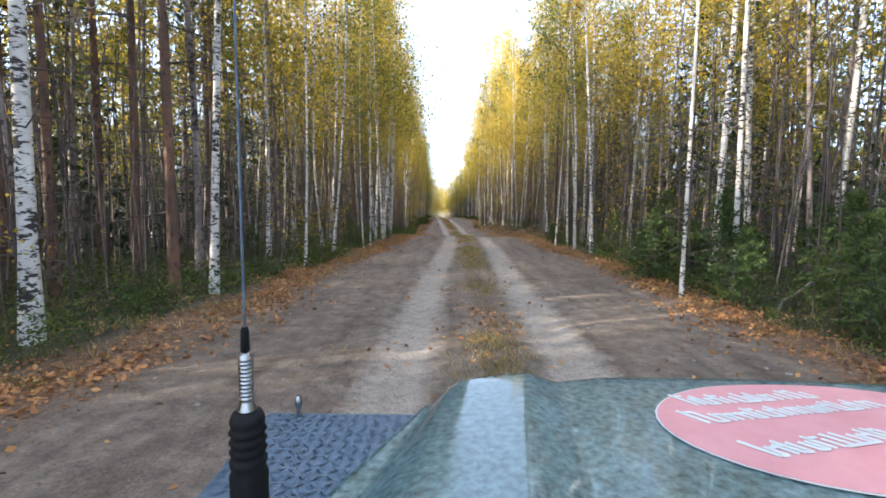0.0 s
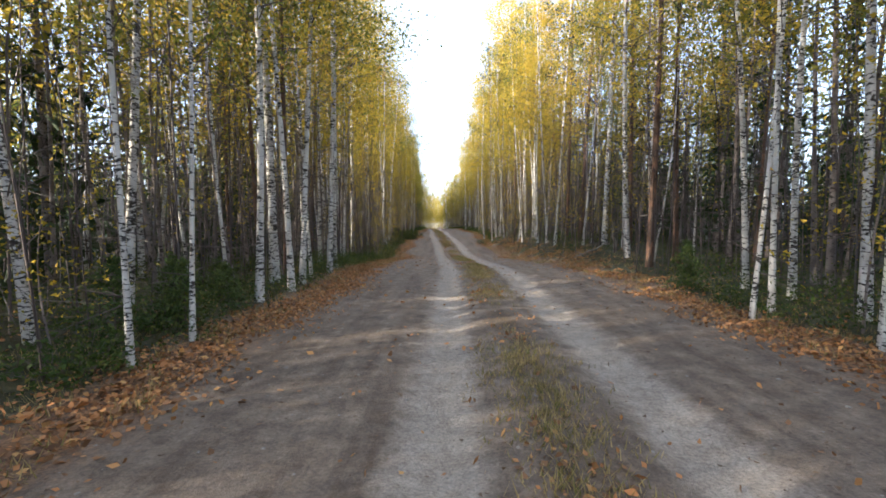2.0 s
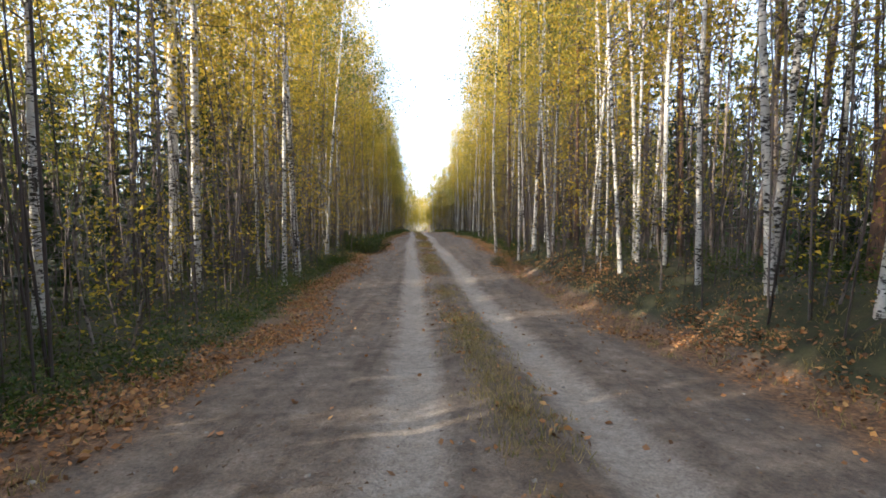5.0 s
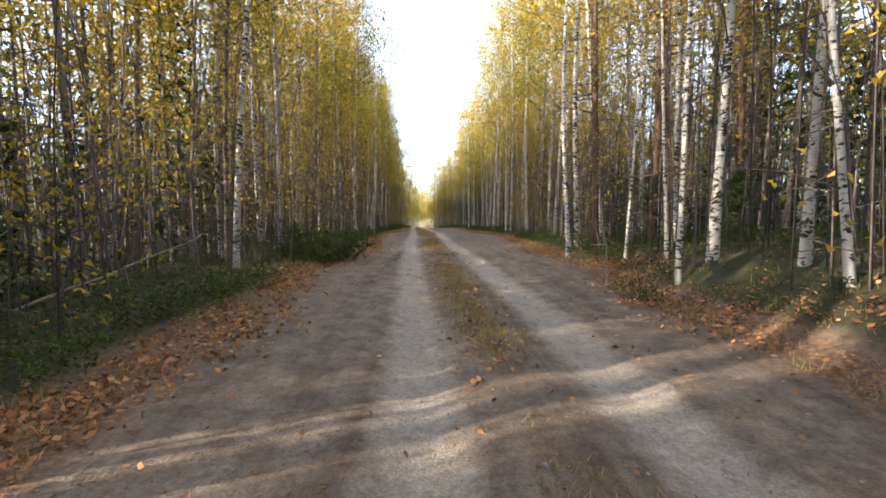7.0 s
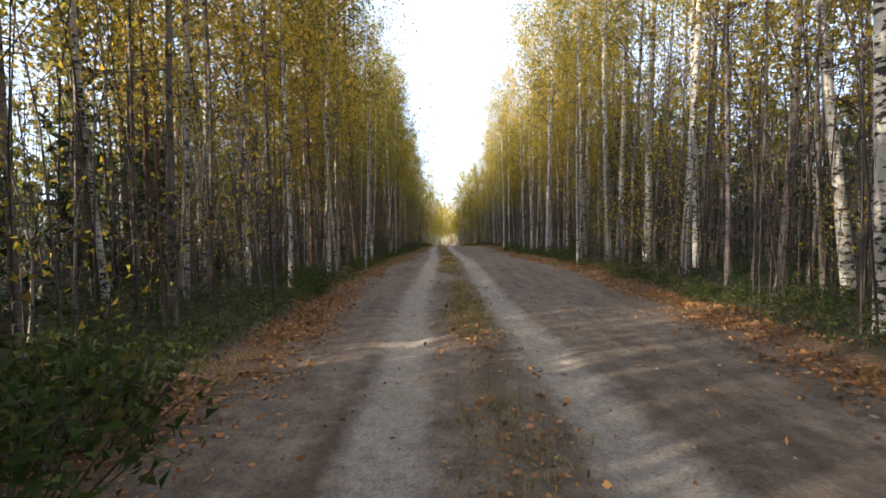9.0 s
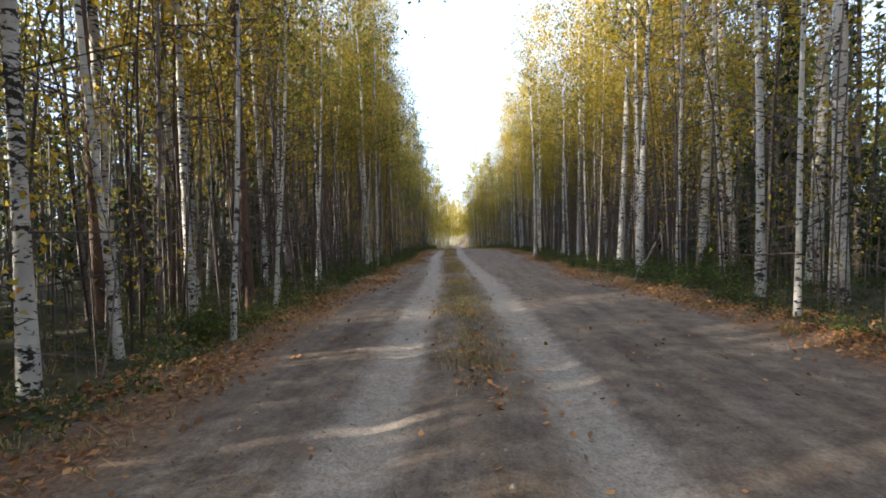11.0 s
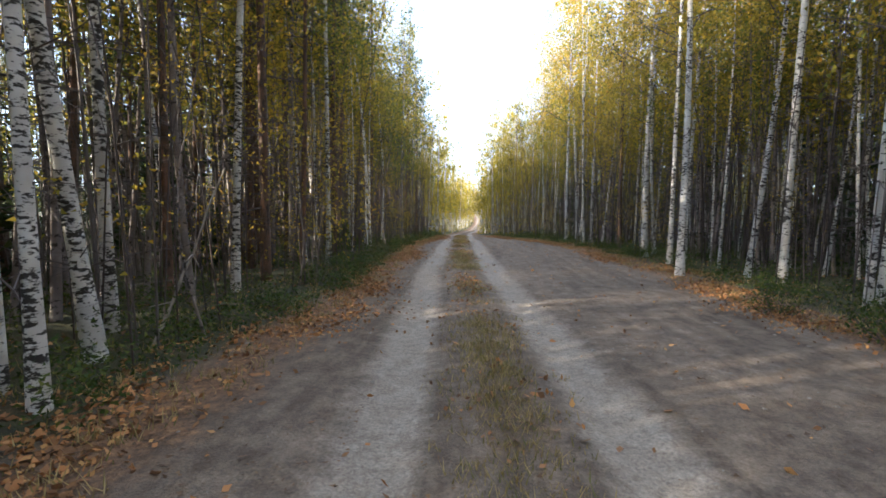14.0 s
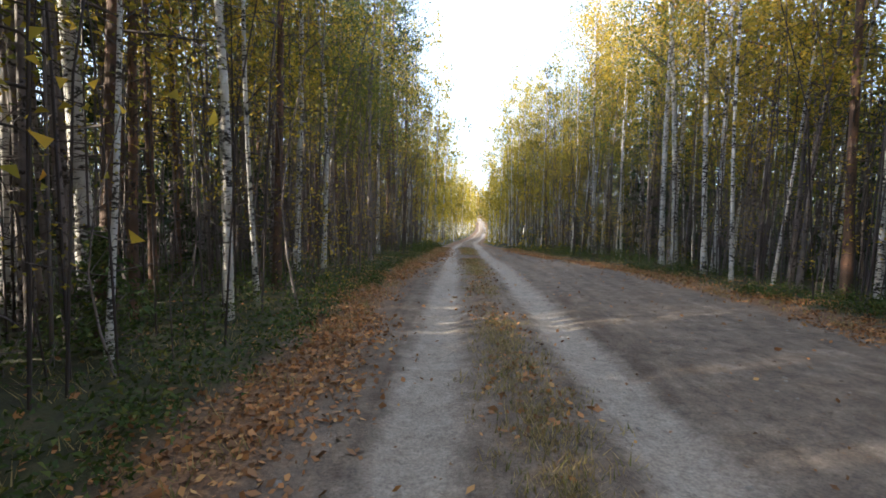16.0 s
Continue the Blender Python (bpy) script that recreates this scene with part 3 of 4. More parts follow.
# ---- the woods further in and further on, uncountable ----
def woods(name, label, spots, shapes, leaf, seed, bare=False):
    """Many distant trees in two meshes' worth of quads: stems and foliage."""
    rng = np.random.default_rng(seed)
    stems, tops = [], []
    for x, y in spots:
        trunk, limbs, leaves = shapes[rng.integers(len(shapes))]
        stems_of = [trunk, limbs] if bare else [trunk]
        a, k = rng.uniform(0, 2 * math.pi), rng.uniform(0.8, 1.15) * (1.0 if y < 150 else 0.72 if y > 190 else 1.0 - 0.007 * (y - 150))
        R = np.array([[math.cos(a), -math.sin(a), 0], [math.sin(a), math.cos(a), 0], [0, 0, 1]]) * k
        R = R @ np.array([[1, 0, rng.normal(0, 0.03)], [0, 1, rng.normal(0, 0.03)], [0, 0, 1]])
        at = np.array([x, y, float(ground_z(x, y))])
        stems += [(V @ R.T + at, Q) for V, Q in stems_of]
        tops += [(leaves[0] @ R.T + at, leaves[1])]
    ob = tagged(new(name), label, "forest", kind="stuff")
    part("trunks", *joined(stems), leaf[0], ob, smooth=True)
    part("foliage", *joined(tops), leaf[1], ob)
    return ob


FAR_BIRCH = [birch_shape(60 + k, 14 + k, 0.14, 760, 0.22, 0.16, 4, 10, 5, 6) for k in range(4)]
DEEP_BIRCH = [birch_shape(70 + k, 13 + k, 0.12, 640, 0.29, 0.26, 5, 7, 5, 5) for k in range(4)]
FAR_PINE = [pine_shape(80 + k, 14 + k, 0.16, 700, 5, 5) for k in range(2)]


def scattered(seed, n, y0, y1, near, deep, gap):
    rng, got = random.Random(seed), []
    cells = set()
    for _ in range(n * 6):
        if len(got) >= n:
            break
        y = rng.uniform(y0, y1)
        depth = near + (deep - near) * rng.random() ** 1.25
        x = float(along(EDGE_L, y)) - depth if rng.random() < 0.5 else float(along(EDGE_R, y)) + depth
        cell = (round(x / gap), round(y / gap))
        if cell not in cells and not (in_clearing(x, y) and rng.random() < 0.6):
            cells.add(cell)
            got.append((x, y))
    return got


woods("far_birch_wood", "distant yellow birches lining the track", scattered(1, 310, 130, 256, 0.4, 6, 0.9), FAR_BIRCH, (BIRCH_BARK, GOLD_LEAF), 1)
MID_TREES = [birch_shape(65 + k, 13.5 + k, 0.10, 1050, 0.132, 0.32, 10, 13, 5, 7) for k in range(4)]
woods("second_row_wood", "crowded slender trees just behind the roadside birches", scattered(9, 400, -6, 120, 2.6, 9.5, 0.9), MID_TREES, (DARK_BARK, GOLD_LEAF), 9, True)
woods("further_row_wood", "crowded slender yellowing trees along the further stretch", scattered(13, 270, 84, 178, 2.4, 15, 0.9), MID_TREES, (DARK_BARK, GREEN_LEAF), 13)
woods("inner_birch_wood", "dense stand of thin birch trunks deep in the forest", scattered(2, 190, -10, 150, 8, 30, 1.1), DEEP_BIRCH, (BIRCH_BARK, GOLD_LEAF), 2)
woods("inner_dark_wood", "dense stand of brown trunks deep in the forest", scattered(6, 330, -14, 170, 8.5, 48, 1.1), DEEP_BIRCH, (DARK_BARK, GREEN_LEAF), 6)
woods("further_dark_wood", "dense brown trunks deep in the forest past the crest", scattered(12, 170, 95, 190, 7, 45, 1.1), DEEP_BIRCH, (DARK_BARK, GREEN_LEAF), 12)
woods("inner_pine_wood", "dark pines deep in the forest", scattered(3, 150, -10, 170, 8, 45, 1.5), FAR_PINE, (PINE_BARK, NEEDLE), 3)
hill = random.Random(5)
hill_spots = [(hill.uniform(-18, 18), hill.uniform(252, 300)) for _ in range(110)]
woods("hill_wood", "yellow and green trees on the rise where the track ends", hill_spots, DEEP_BIRCH, (BIRCH_BARK, GOLD_LEAF), 4)


def off_edge(rng, n, inner, outer, y0=-4.0, y1=134.0, bias=1.0):
    """Places along both verges, from inner to outer metres beyond the road's edge."""
    y = rng.uniform(y0, y1, n)
    out = inner + (outer - inner) * rng.random(n) ** bias
    left = rng.random(n) < 0.5
    x = np.where(left, along(EDGE_L, y) - out, along(EDGE_R, y) + out)
    return x, y


def on_ground(x, y, lift=0.0):
    return np.stack([x, y, ground_z(x, y) + lift], -1)


OUTER = [birch_shape(75 + k, 13 + k, 0.14, 260, 0.9, 0.2, 2, 6, 4, 3) for k in range(3)]
woods("outer_wood", "closed forest far behind the roadside trees", scattered(8, 440, -70, 240, 40, 95, 2.2), OUTER, (DARK_BARK, GREEN_LEAF), 8)


def build_brushwood():
    """Thin bare stems and twigs standing between the trees."""
    rng = np.random.default_rng(31)
    x, y = off_edge(rng, 8500, 0.6, 16.0, -8, 140, 1.15)
    z = ground_z(x, y)
    pieces = []
    for px, py, pz in zip(x, y, z):
        h = rng.uniform(1.2, 9.0)
        lean = rng.normal(0, 0.09, 2) * h
        r = 0.004 + 0.0024 * h
        pieces.append(tube(((px, py, pz - 0.05), (px + 0.25 * lean[0], py + 0.25 * lean[1], pz + 0.5 * h), (px + lean[0], py + lean[1], pz + h)), (r, 0.7 * r, 0.25 * r), 3))
        for _ in range(2):
            f = rng.uniform(0.2, 0.9)
            root = np.array([px + lean[0] * f * 0.8, py + lean[1] * f * 0.8, pz + h * f])
            way = np.array([*rng.normal(0, 0.5, 2), rng.uniform(0.05, 0.5)])
            pieces.append(tube((root, root + way), (0.5 * r, 0.15 * r), 3))
    tagged(new("brushwood", mesh_of("brushwood", *joined(pieces), BRUSH)), "thin bare brown stems crowding between the trees", "brushwood", kind="stuff")


def build_twigs():
    """Fine dead side twigs that fill the space between the lower trunks."""
    rng = np.random.default_rng(35)
    x, y = off_edge(rng, 110000, 0.7, 11.0, -8, 136, 1.2)
    at = on_ground(x, y) + np.stack([0 * x, 0 * x, 0.3 + 7.0 * rng.random(len(x)) ** 0.9], -1)
    V, Q = leaves_at(rng, at, 0.75 * rng.uniform(0.4, 1.4, len(x)), 0.016, 0.45)
    tagged(new("bare_twigs", mesh_of("bare_twigs", V, Q, BRUSH)), "fine bare grey-brown twigs between the lower trunks", "twigs", kind="stuff")


def build_thicket():
    """Dark young spruces deeper in, one mesh."""
    rng = np.random.default_rng(32)
    x, y = off_edge(rng, 2100, 5.0, 42.0, -25, 170, 1.2)
    keep = ~in_clearing(x, y) | (rng.random(len(x)) < 0.5)
    x, y = x[keep], y[keep]
    tall = rng.uniform(1.2, 6.0, len(x)) * np.clip(np.abs(x) / 13, 0.45, 1)
    n = 90
    t = rng.random((len(x), n)) ** 1.2
    a = rng.uniform(0, 2 * math.pi, (len(x), n))
    r = (0.25 + 0.2 * tall[:, None]) * (1 - t) * rng.uniform(0.35, 1.0, (len(x), n))
    at = np.stack([x[:, None] + r * np.cos(a), y[:, None] + r * np.sin(a), ground_z(x, y)[:, None] + tall[:, None] * t], -1)
    V, Q = leaves_at(rng, at.reshape(-1, 3), 0.38, 0.36)
    tagged(new("spruce_thicket", mesh_of("spruce_thicket", V, Q, NEEDLE)), "dark thicket of young spruces deep in the forest", "thicket", kind="stuff")


def build_spruces():
    """Tall dark spruces standing among the birches further in, one mesh."""
    rng = np.random.default_rng(34)
    x, y = off_edge(rng, 360, 4.5, 30.0, -10, 165, 1.2)
    keep = ((x < 0) | (rng.random(len(x)) < 0.85)) & (~in_clearing(x, y) | (rng.random(len(x)) < 0.4))
    x, y = x[keep], y[keep]
    tall = rng.uniform(8.0, 15.0, len(x))
    n = 430
    t = rng.random((len(x), n)) ** 1.15
    ring = np.round(t * 22) / 22
    a = rng.uniform(0, 2 * math.pi, (len(x), n))
    q = rng.uniform(0.15, 1.0, (len(x), n))
    r = (0.2 + 0.145 * tall[:, None]) * (1 - t) ** 0.9 * q
    z = ground_z(x, y)[:, None] + tall[:, None] * (0.06 + 0.94 * ring) - 0.35 * q * (1 - t) + rng.normal(0, 0.08, r.shape)
    at = np.stack([x[:, None] + r * np.cos(a), y[:, None] + r * np.sin(a), z], -1)
    stems = [tube(((px, py, pz - 0.1), (px, py, pz + 0.5 * h), (px, py, pz + h)), (0.012 * h, 0.007 * h, 0.01), 5) for px, py, pz, h in zip(x, y, ground_z(x, y), tall)]
    ob = tagged(new("inner_spruce_wood"), "tall dark-green spruces deep among the birches", "forest", kind="stuff")
    part("trunks", *joined(stems), DARK_BARK, ob, smooth=True)
    part("foliage", *leaves_at(rng, at.reshape(-1, 3), 0.47, 0.36, 0.3), NEEDLE, ob)


def build_far_scrub():
    """Yellow scrub down to the ground along the far end of the track."""
    rng = np.random.default_rng(33)
    x, y = off_edge(rng, 14000, 0.1, 3.2, 126, 258, 1.3)
    at = np.stack([x, y, ground_z(x, y) + 6.0 * rng.random(len(x)) ** 1.5], -1)
    V, Q = leaves_at(rng, at, 0.22, 0.6)
    tagged(new("far_scrub", mesh_of("far_scrub", V, Q, GOLD_LEAF)), "yellow leafy scrub along the distant track", "scrub", kind="stuff")


build_brushwood()
build_twigs()
build_thicket()
build_spruces()
build_far_scrub()


# ---- undergrowth, litter and grass, uncountable ----
def patches(x, y):
    """Uneven drift pattern over the ground, about -2 to 2."""
    return (np.sin(x * 2.3 + 1.7 * np.sin(y * 0.7)) + np.sin(y * 1.9 + 1.3 * np.sin(x * 1.1 + 0.5)) * 0.8
            + 0.6 * np.sin(x * 6.1 + y * 3.3) + 0.5 * np.sin(y * 7.3 - x * 4.2 + 1.0))


THICK_L = smooth_line((-420, 12, 18, 34, 40, 46, 55, 60, 68, 80, 86, 94, 112, 900), (0.7, 0.7, 0.95, 0.95, 0.6, 0.9, 0.9, 0.4, 0.7, 0.7, 0.45, 0.95, 0.9, 0.9))
THICK_R = smooth_line((-420, 5, 20, 26, 48, 54, 64, 72, 82, 88, 100, 106, 900), (0.9, 1.0, 1.0, 0.5, 0.5, 0.9, 0.8, 1.0, 0.8, 0.5, 0.6, 0.85, 0.85))


def build_litter():
    rng = np.random.default_rng(21)
    y = rng.uniform(-4, 134, 205000)
    drift = rng.normal(-0.28, 0.40, len(y)) + 0.35 * np.sin(y * 0.45 + 2 * np.sin(y * 0.13))
    left = rng.random(len(y)) < 0.5
    drift = np.where(~left & (y > 24) & (y < 52), drift * 1.3 + 0.75, np.where(left, drift, 1.05 * drift + 0.05))
    x = np.where(left, along(EDGE_L, y) - drift, along(EDGE_R, y) + drift)
    keep = patches(x, y) + rng.normal(0, 0.9, len(y)) > 0.7 - 1.4 * np.where(left, along(THICK_L, y), along(THICK_R, y))
    sets = [(x[keep], y[keep]), off_edge(rng, 15000, 0.2, 4.5)]
    y = rng.uniform(-3, 134, 17000)
    x = along(MIDDLE, y) + rng.normal(0, 0.30, len(y))
    keep = patches(x, y) + rng.normal(0, 0.6, len(y)) > 0.4
    sets.append((x[keep], y[keep]))
    y = rng.uniform(-3, 134, 4500)
    sets.append((along(EDGE_L, y) + (along(EDGE_R, y) - along(EDGE_L, y)) * rng.random(len(y)), y))
    x, y = np.concatenate([a for a, _ in sets]), np.concatenate([b for _, b in sets])
    at = on_ground(x, y) + np.stack([0 * x, 0 * x, rng.uniform(0.006, 0.03, len(x))], -1)
    V, Q = leaves_at(rng, at, 0.076 * rng.uniform(0.45, 1.3, len(x)), 0.62, 0.55, True)
    tagged(new("leaf_litter", mesh_of("leaf_litter", V, Q, FALLEN)), "fallen orange and brown leaves along the verges", "leaf litter", kind="stuff")


def build_undergrowth():
    rng = np.random.default_rng(22)
    x, y = off_edge(rng, 7200, -0.05, 6.2, bias=1.6)
    thick = np.sin(y * 0.31 + 1.2 * (x > 0)) + 0.7 * np.sin(y * 0.83 + x) + rng.normal(0, 0.6, len(x))
    out_r = x - along(EDGE_R, y)
    keep = (thick > -1.3) & ~((y > 24) & (y < 50) & (out_r > -1) & (out_r < 1.5 + 0.5 * np.sin(y * 0.9)))
    x, y, thick = x[keep], y[keep], thick[keep]
    tall = 0.30 + 0.24 * np.clip(thick + 0.6, 0, 2) * rng.uniform(0.6, 1.4, len(x))
    n = 56
    a, r = rng.uniform(0, 2 * math.pi, (len(x), n)), np.sqrt(rng.random((len(x), n)))
    wide = rng.uniform(0.22, 0.42, len(x))[:, None]
    px, py = x[:, None] + wide * r * np.cos(a), y[:, None] + wide * r * np.sin(a)
    pz = ground_z(x, y)[:, None] + tall[:, None] * (1 - 0.65 * r ** 2) * rng.uniform(0.35, 1.05, (len(x), n))
    V, Q = leaves_at(rng, np.stack([px, py, pz], -1).reshape(-1, 3), 0.062, 0.5, 0.3)
    tagged(new("bilberry_undergrowth", mesh_of("bilberry_undergrowth", V, Q, SHRUB_LEAF)), "low dark-green bilberry shrubs along the forest edge", "undergrowth", kind="stuff")


def build_grass():
    rng = np.random.default_rng(23)
    y = rng.uniform(-3, 134, 9500)
    tufts = np.stack([along(MIDDLE, y) + rng.normal(0, 0.24, len(y)), y], -1)
    keep = np.sin(y * 0.5) + 0.8 * np.sin(y * 1.37 + 1) + rng.normal(0, 0.5, len(y)) > -0.3
    ex, ey = off_edge(rng, 6500, -0.7, 2.0, bias=1.2)
    tufts = np.concatenate([tufts[keep], np.stack([ex, ey], -1)])
    n = 12
    base = np.repeat(tufts, n, 0) + rng.normal(0, 0.07, (len(tufts) * n, 2))
    foot = on_ground(base[:, 0], base[:, 1], -0.01)
    h = np.where(np.arange(len(foot)) < keep.sum() * n, rng.uniform(0.03, 0.13, len(foot)), rng.uniform(0.05, 0.19, len(foot)))[:, None]
    a = rng.uniform(0, 2 * math.pi, len(foot))
    side = np.stack([np.cos(a), np.sin(a), 0 * a], -1)
    tip = foot + h * (np.array([0, 0, 0.8]) + 0.9 * np.stack([-np.sin(a), np.cos(a), 0 * a], -1) * rng.uniform(0.2, 1.2, len(foot))[:, None])
    V = np.stack([foot - 0.006 * side, foot + 0.006 * side, tip], 1).reshape(-1, 3)
    tagged(new("grass", mesh_of("grass", V, np.arange(len(V)).reshape(-1, 3), GRASS)), "dry yellowing grass between the ruts and on the verges", "grass", kind="stuff")


def build_debris():
    """Crumbs of rotten leaf, needle and twig over the track between the ruts and on its shoulders."""
    rng = np.random.default_rng(25)
    y = rng.uniform(-3, 132, 90000)
    f = rng.random(len(y))
    x = along(EDGE_L, y) - 0.4 + (along(EDGE_R, y) - along(EDGE_L, y) + 0.8) * f
    d = np.abs(x - along(MIDDLE, y))
    rut = np.exp(-((d - 0.95) / 0.38) ** 2)
    patchy = np.sin(x * 2.1 + 1.3 * np.sin(y * 0.6)) + np.sin(y * 1.1 + x * 0.7) + rng.normal(0, 0.9, len(y))
    keep = (rng.random(len(y)) > 0.93 * rut) & (patchy > -0.4)
    at = on_ground(x[keep], y[keep], 0.008)
    V, Q = leaves_at(rng, at, 0.036 * rng.uniform(0.5, 1.6, keep.sum()), rng.uniform(0.15, 0.8, keep.sum())[:, None], 0.93)
    tagged(new("forest_debris", mesh_of("forest_debris", V, Q, ROTTEN)), "brown crumbs of rotten leaves and twigs on the track", "debris", kind="stuff")


build_litter()
build_debris()
build_undergrowth()
build_grass()


def build_pebbles():
    rng = np.random.default_rng(24)
    y = rng.uniform(-2, 130, 3500)
    x = along(EDGE_L, y) + (along(EDGE_R, y) - along(EDGE_L, y)) * rng.random(len(y))
    at, size = on_ground(x, y), 0.006 + 0.022 * rng.random(len(x)) ** 3
    cube = np.array([(-1, -1, -0.4), (1, -1, -0.4), (1, 1, -0.4), (-1, 1, -0.4), (-0.6, -0.6, 0.5), (0.6, -0.6, 0.5), (0.6, 0.6, 0.5), (-0.6, 0.6, 0.5)])
    V = at[:, None] + size[:, None, None] * (cube[None] + rng.normal(0, 0.16, (len(x), 8, 3)))
    quads = np.array([(4, 5, 6, 7), (0, 1, 5, 4), (1, 2, 6, 5), (2, 3, 7, 6), (3, 0, 4, 7)])
    Q = (np.arange(len(x))[:, None, None] * 8 + quads[None]).reshape(-1, 4)
    tagged(new("pebbles", mesh_of("pebbles", V.reshape(-1, 3), Q, STONE, True)), "small grey pebbles on the sandy track", "pebbles", kind="stuff")


build_pebbles()


# ---- bushes, saplings and dead wood ----
def spruce_shape(seed, height, wide):
    rng = np.random.default_rng(seed)
    s = np.linspace(0, 1, 6)
    stem = tube(np.stack([0 * s, 0 * s, height * s - 0.1 * (s == 0)], -1), 0.018 * (1.05 - s), 5)
    limbs, spots, lay = [], [], []
    for k in range(60):
        t = 0.04 + 0.94 * (k + rng.random()) / 60
        a, L = rng.uniform(0, 2 * math.pi), wide * (1.02 - t) ** 0.8 * rng.uniform(0.7, 1.15)
        u = np.linspace(0, 1, 4)[:, None]
        flat = np.array([math.cos(a), math.sin(a), 0.0])
        root = np.array([0, 0, height * t])
        limbs.append(tube(root + L * (u * flat + np.array([0, 0, 0.25]) * (u - 0.9 * u * u)), 0.006 * np.array([1, 0.8, 0.5, 0.2]), 3))
        q = rng.uniform(0.1, 1.05, 22)[:, None]
        spots.append(root + L * (q * flat + np.array([0, 0, 0.25]) * (q - 0.9 * q * q)) + rng.normal(0, 0.035, (22, 3)))
    return stem, joined(limbs), leaves_at(rng, np.concatenate(spots), 0.11, 0.3)


def sapling_shape(seed, height):
    return birch_shape(seed, height, 0.035, 620, 0.068, 0.22, 6, 16, 5, 8, 0.62)


BUSHES = [(1.0, as_tree("spruce_sapling", spruce_shape(90 + k, 1.0 + 0.35 * k, 0.55 + 0.12 * k), TWIG, YOUNG_NEEDLE, "bushy dark-green young spruce at the forest edge", "spruce", "young spruces")) for k in range(3)]
SAPLINGS = [(1.0, as_tree("sapling", sapling_shape(110 + k, 2.4 + 1.0 * k), DARK_BARK, GOLD_LEAF, "thin leafy sapling with yellow autumn leaves", "sapling", "roadside saplings")) for k in range(4)]
for x, y, size in ((6.0, 11.2, 1.25), (6.4, 6.1, 0.95), (6.1, 8.0, 0.8), (6.9, 6.9, 1.1), (-2.9, 21.3, 0.6), (-3.1, 20.4, 0.7), (-3.5, 22.1, 0.75), (-3.4, 19.4, 0.65), (6.5, 9.2, 1.0), (7.2, 10.4, 1.2), (6.4, 11.6, 0.9), (7.6, 12.4, 1.3), (6.8, 13.6, 1.1), (8.2, 9.0, 1.2), (7.9, 14.6, 1.2), (6.9, 16.2, 0.9),
                   (8.6, 11.6, 1.2), (7.4, 7.6, 1.0), (-3.8, 21.2, 0.7), (-4.6, 12.6, 0.8), (-4.2, 16.0, 0.8), (-3.9, 58.2, 0.6), (-4.6, 60.0, 0.8), (-6.2, 51.0, 1.2),
                   (6.6, 81.0, 0.8), (-5.4, 86.4, 0.9), (-6.4, 80.4, 0.8), (6.4, 24.0, 0.8), (-6.6, 104.4, 1.0), (7.2, 54.6, 0.9)):
    plant(BUSHES, x, y, 1.0, 1.08 * size)
for x, y, size in ((-4.9, 54.6, 1.4), (-5.6, 56.2, 1.6), (-6.4, 54.0, 1.5), (-5.0, 57.2, 1.3), (-6.8, 58.6, 1.6), (-7.2, 55.4, 1.5), (-5.2, 96.2, 1.2), (-5.6, 98.4, 1.0), (-6.2, 99.6, 1.3), (-5.0, 71.5, 1.0), (-4.6, 50.4, 1.1), (-5.2, 52.2, 1.3), (5.4, 58.0, 1.1), (5.6, 110.0, 0.9), (6.0, 108.2, 0.9)):
    plant(SAPLINGS, x, y, 1.0, size)
for k in range(300):
    y = place_rng.uniform(2, 130)
    depth = 0.5 + 3.5 * place_rng.random()
    x = float(along(EDGE_L, y)) - depth if place_rng.random() < 0.5 else float(along(EDGE_R, y)) + depth
    if len(STANDS) < 670 and clear(x, y, 0.5):
        plant(SAPLINGS, x, y, 1.0, place_rng.uniform(0.6, 1.3))


def bush_shape(seed, height, wide):
    """A low rounded bush of many fine leaves on thin stems."""
    rng = np.random.default_rng(seed)
    stems, spots = [], []
    for k in range(26):
        a, r = rng.uniform(0, 2 * math.pi), wide * math.sqrt(rng.random())
        tip = np.array([r * math.cos(a), r * math.sin(a), height * (1 - 0.6 * (r / wide) ** 2) * rng.uniform(0.75, 1.1)])
        stems.append(tube((0.35 * tip * np.array([1, 1, 0]), tip), (0.006, 0.002), 3))
        q = rng.uniform(0.25, 1.0, 22)[:, None]
        spots.append(0.35 * tip * np.array([1, 1, 0]) * (1 - q) + tip * q + rng.normal(0, 0.055, (22, 3)))
    return stems[0], joined(stems), leaves_at(rng, np.concatenate(spots), 0.055, 0.5, 0.2)


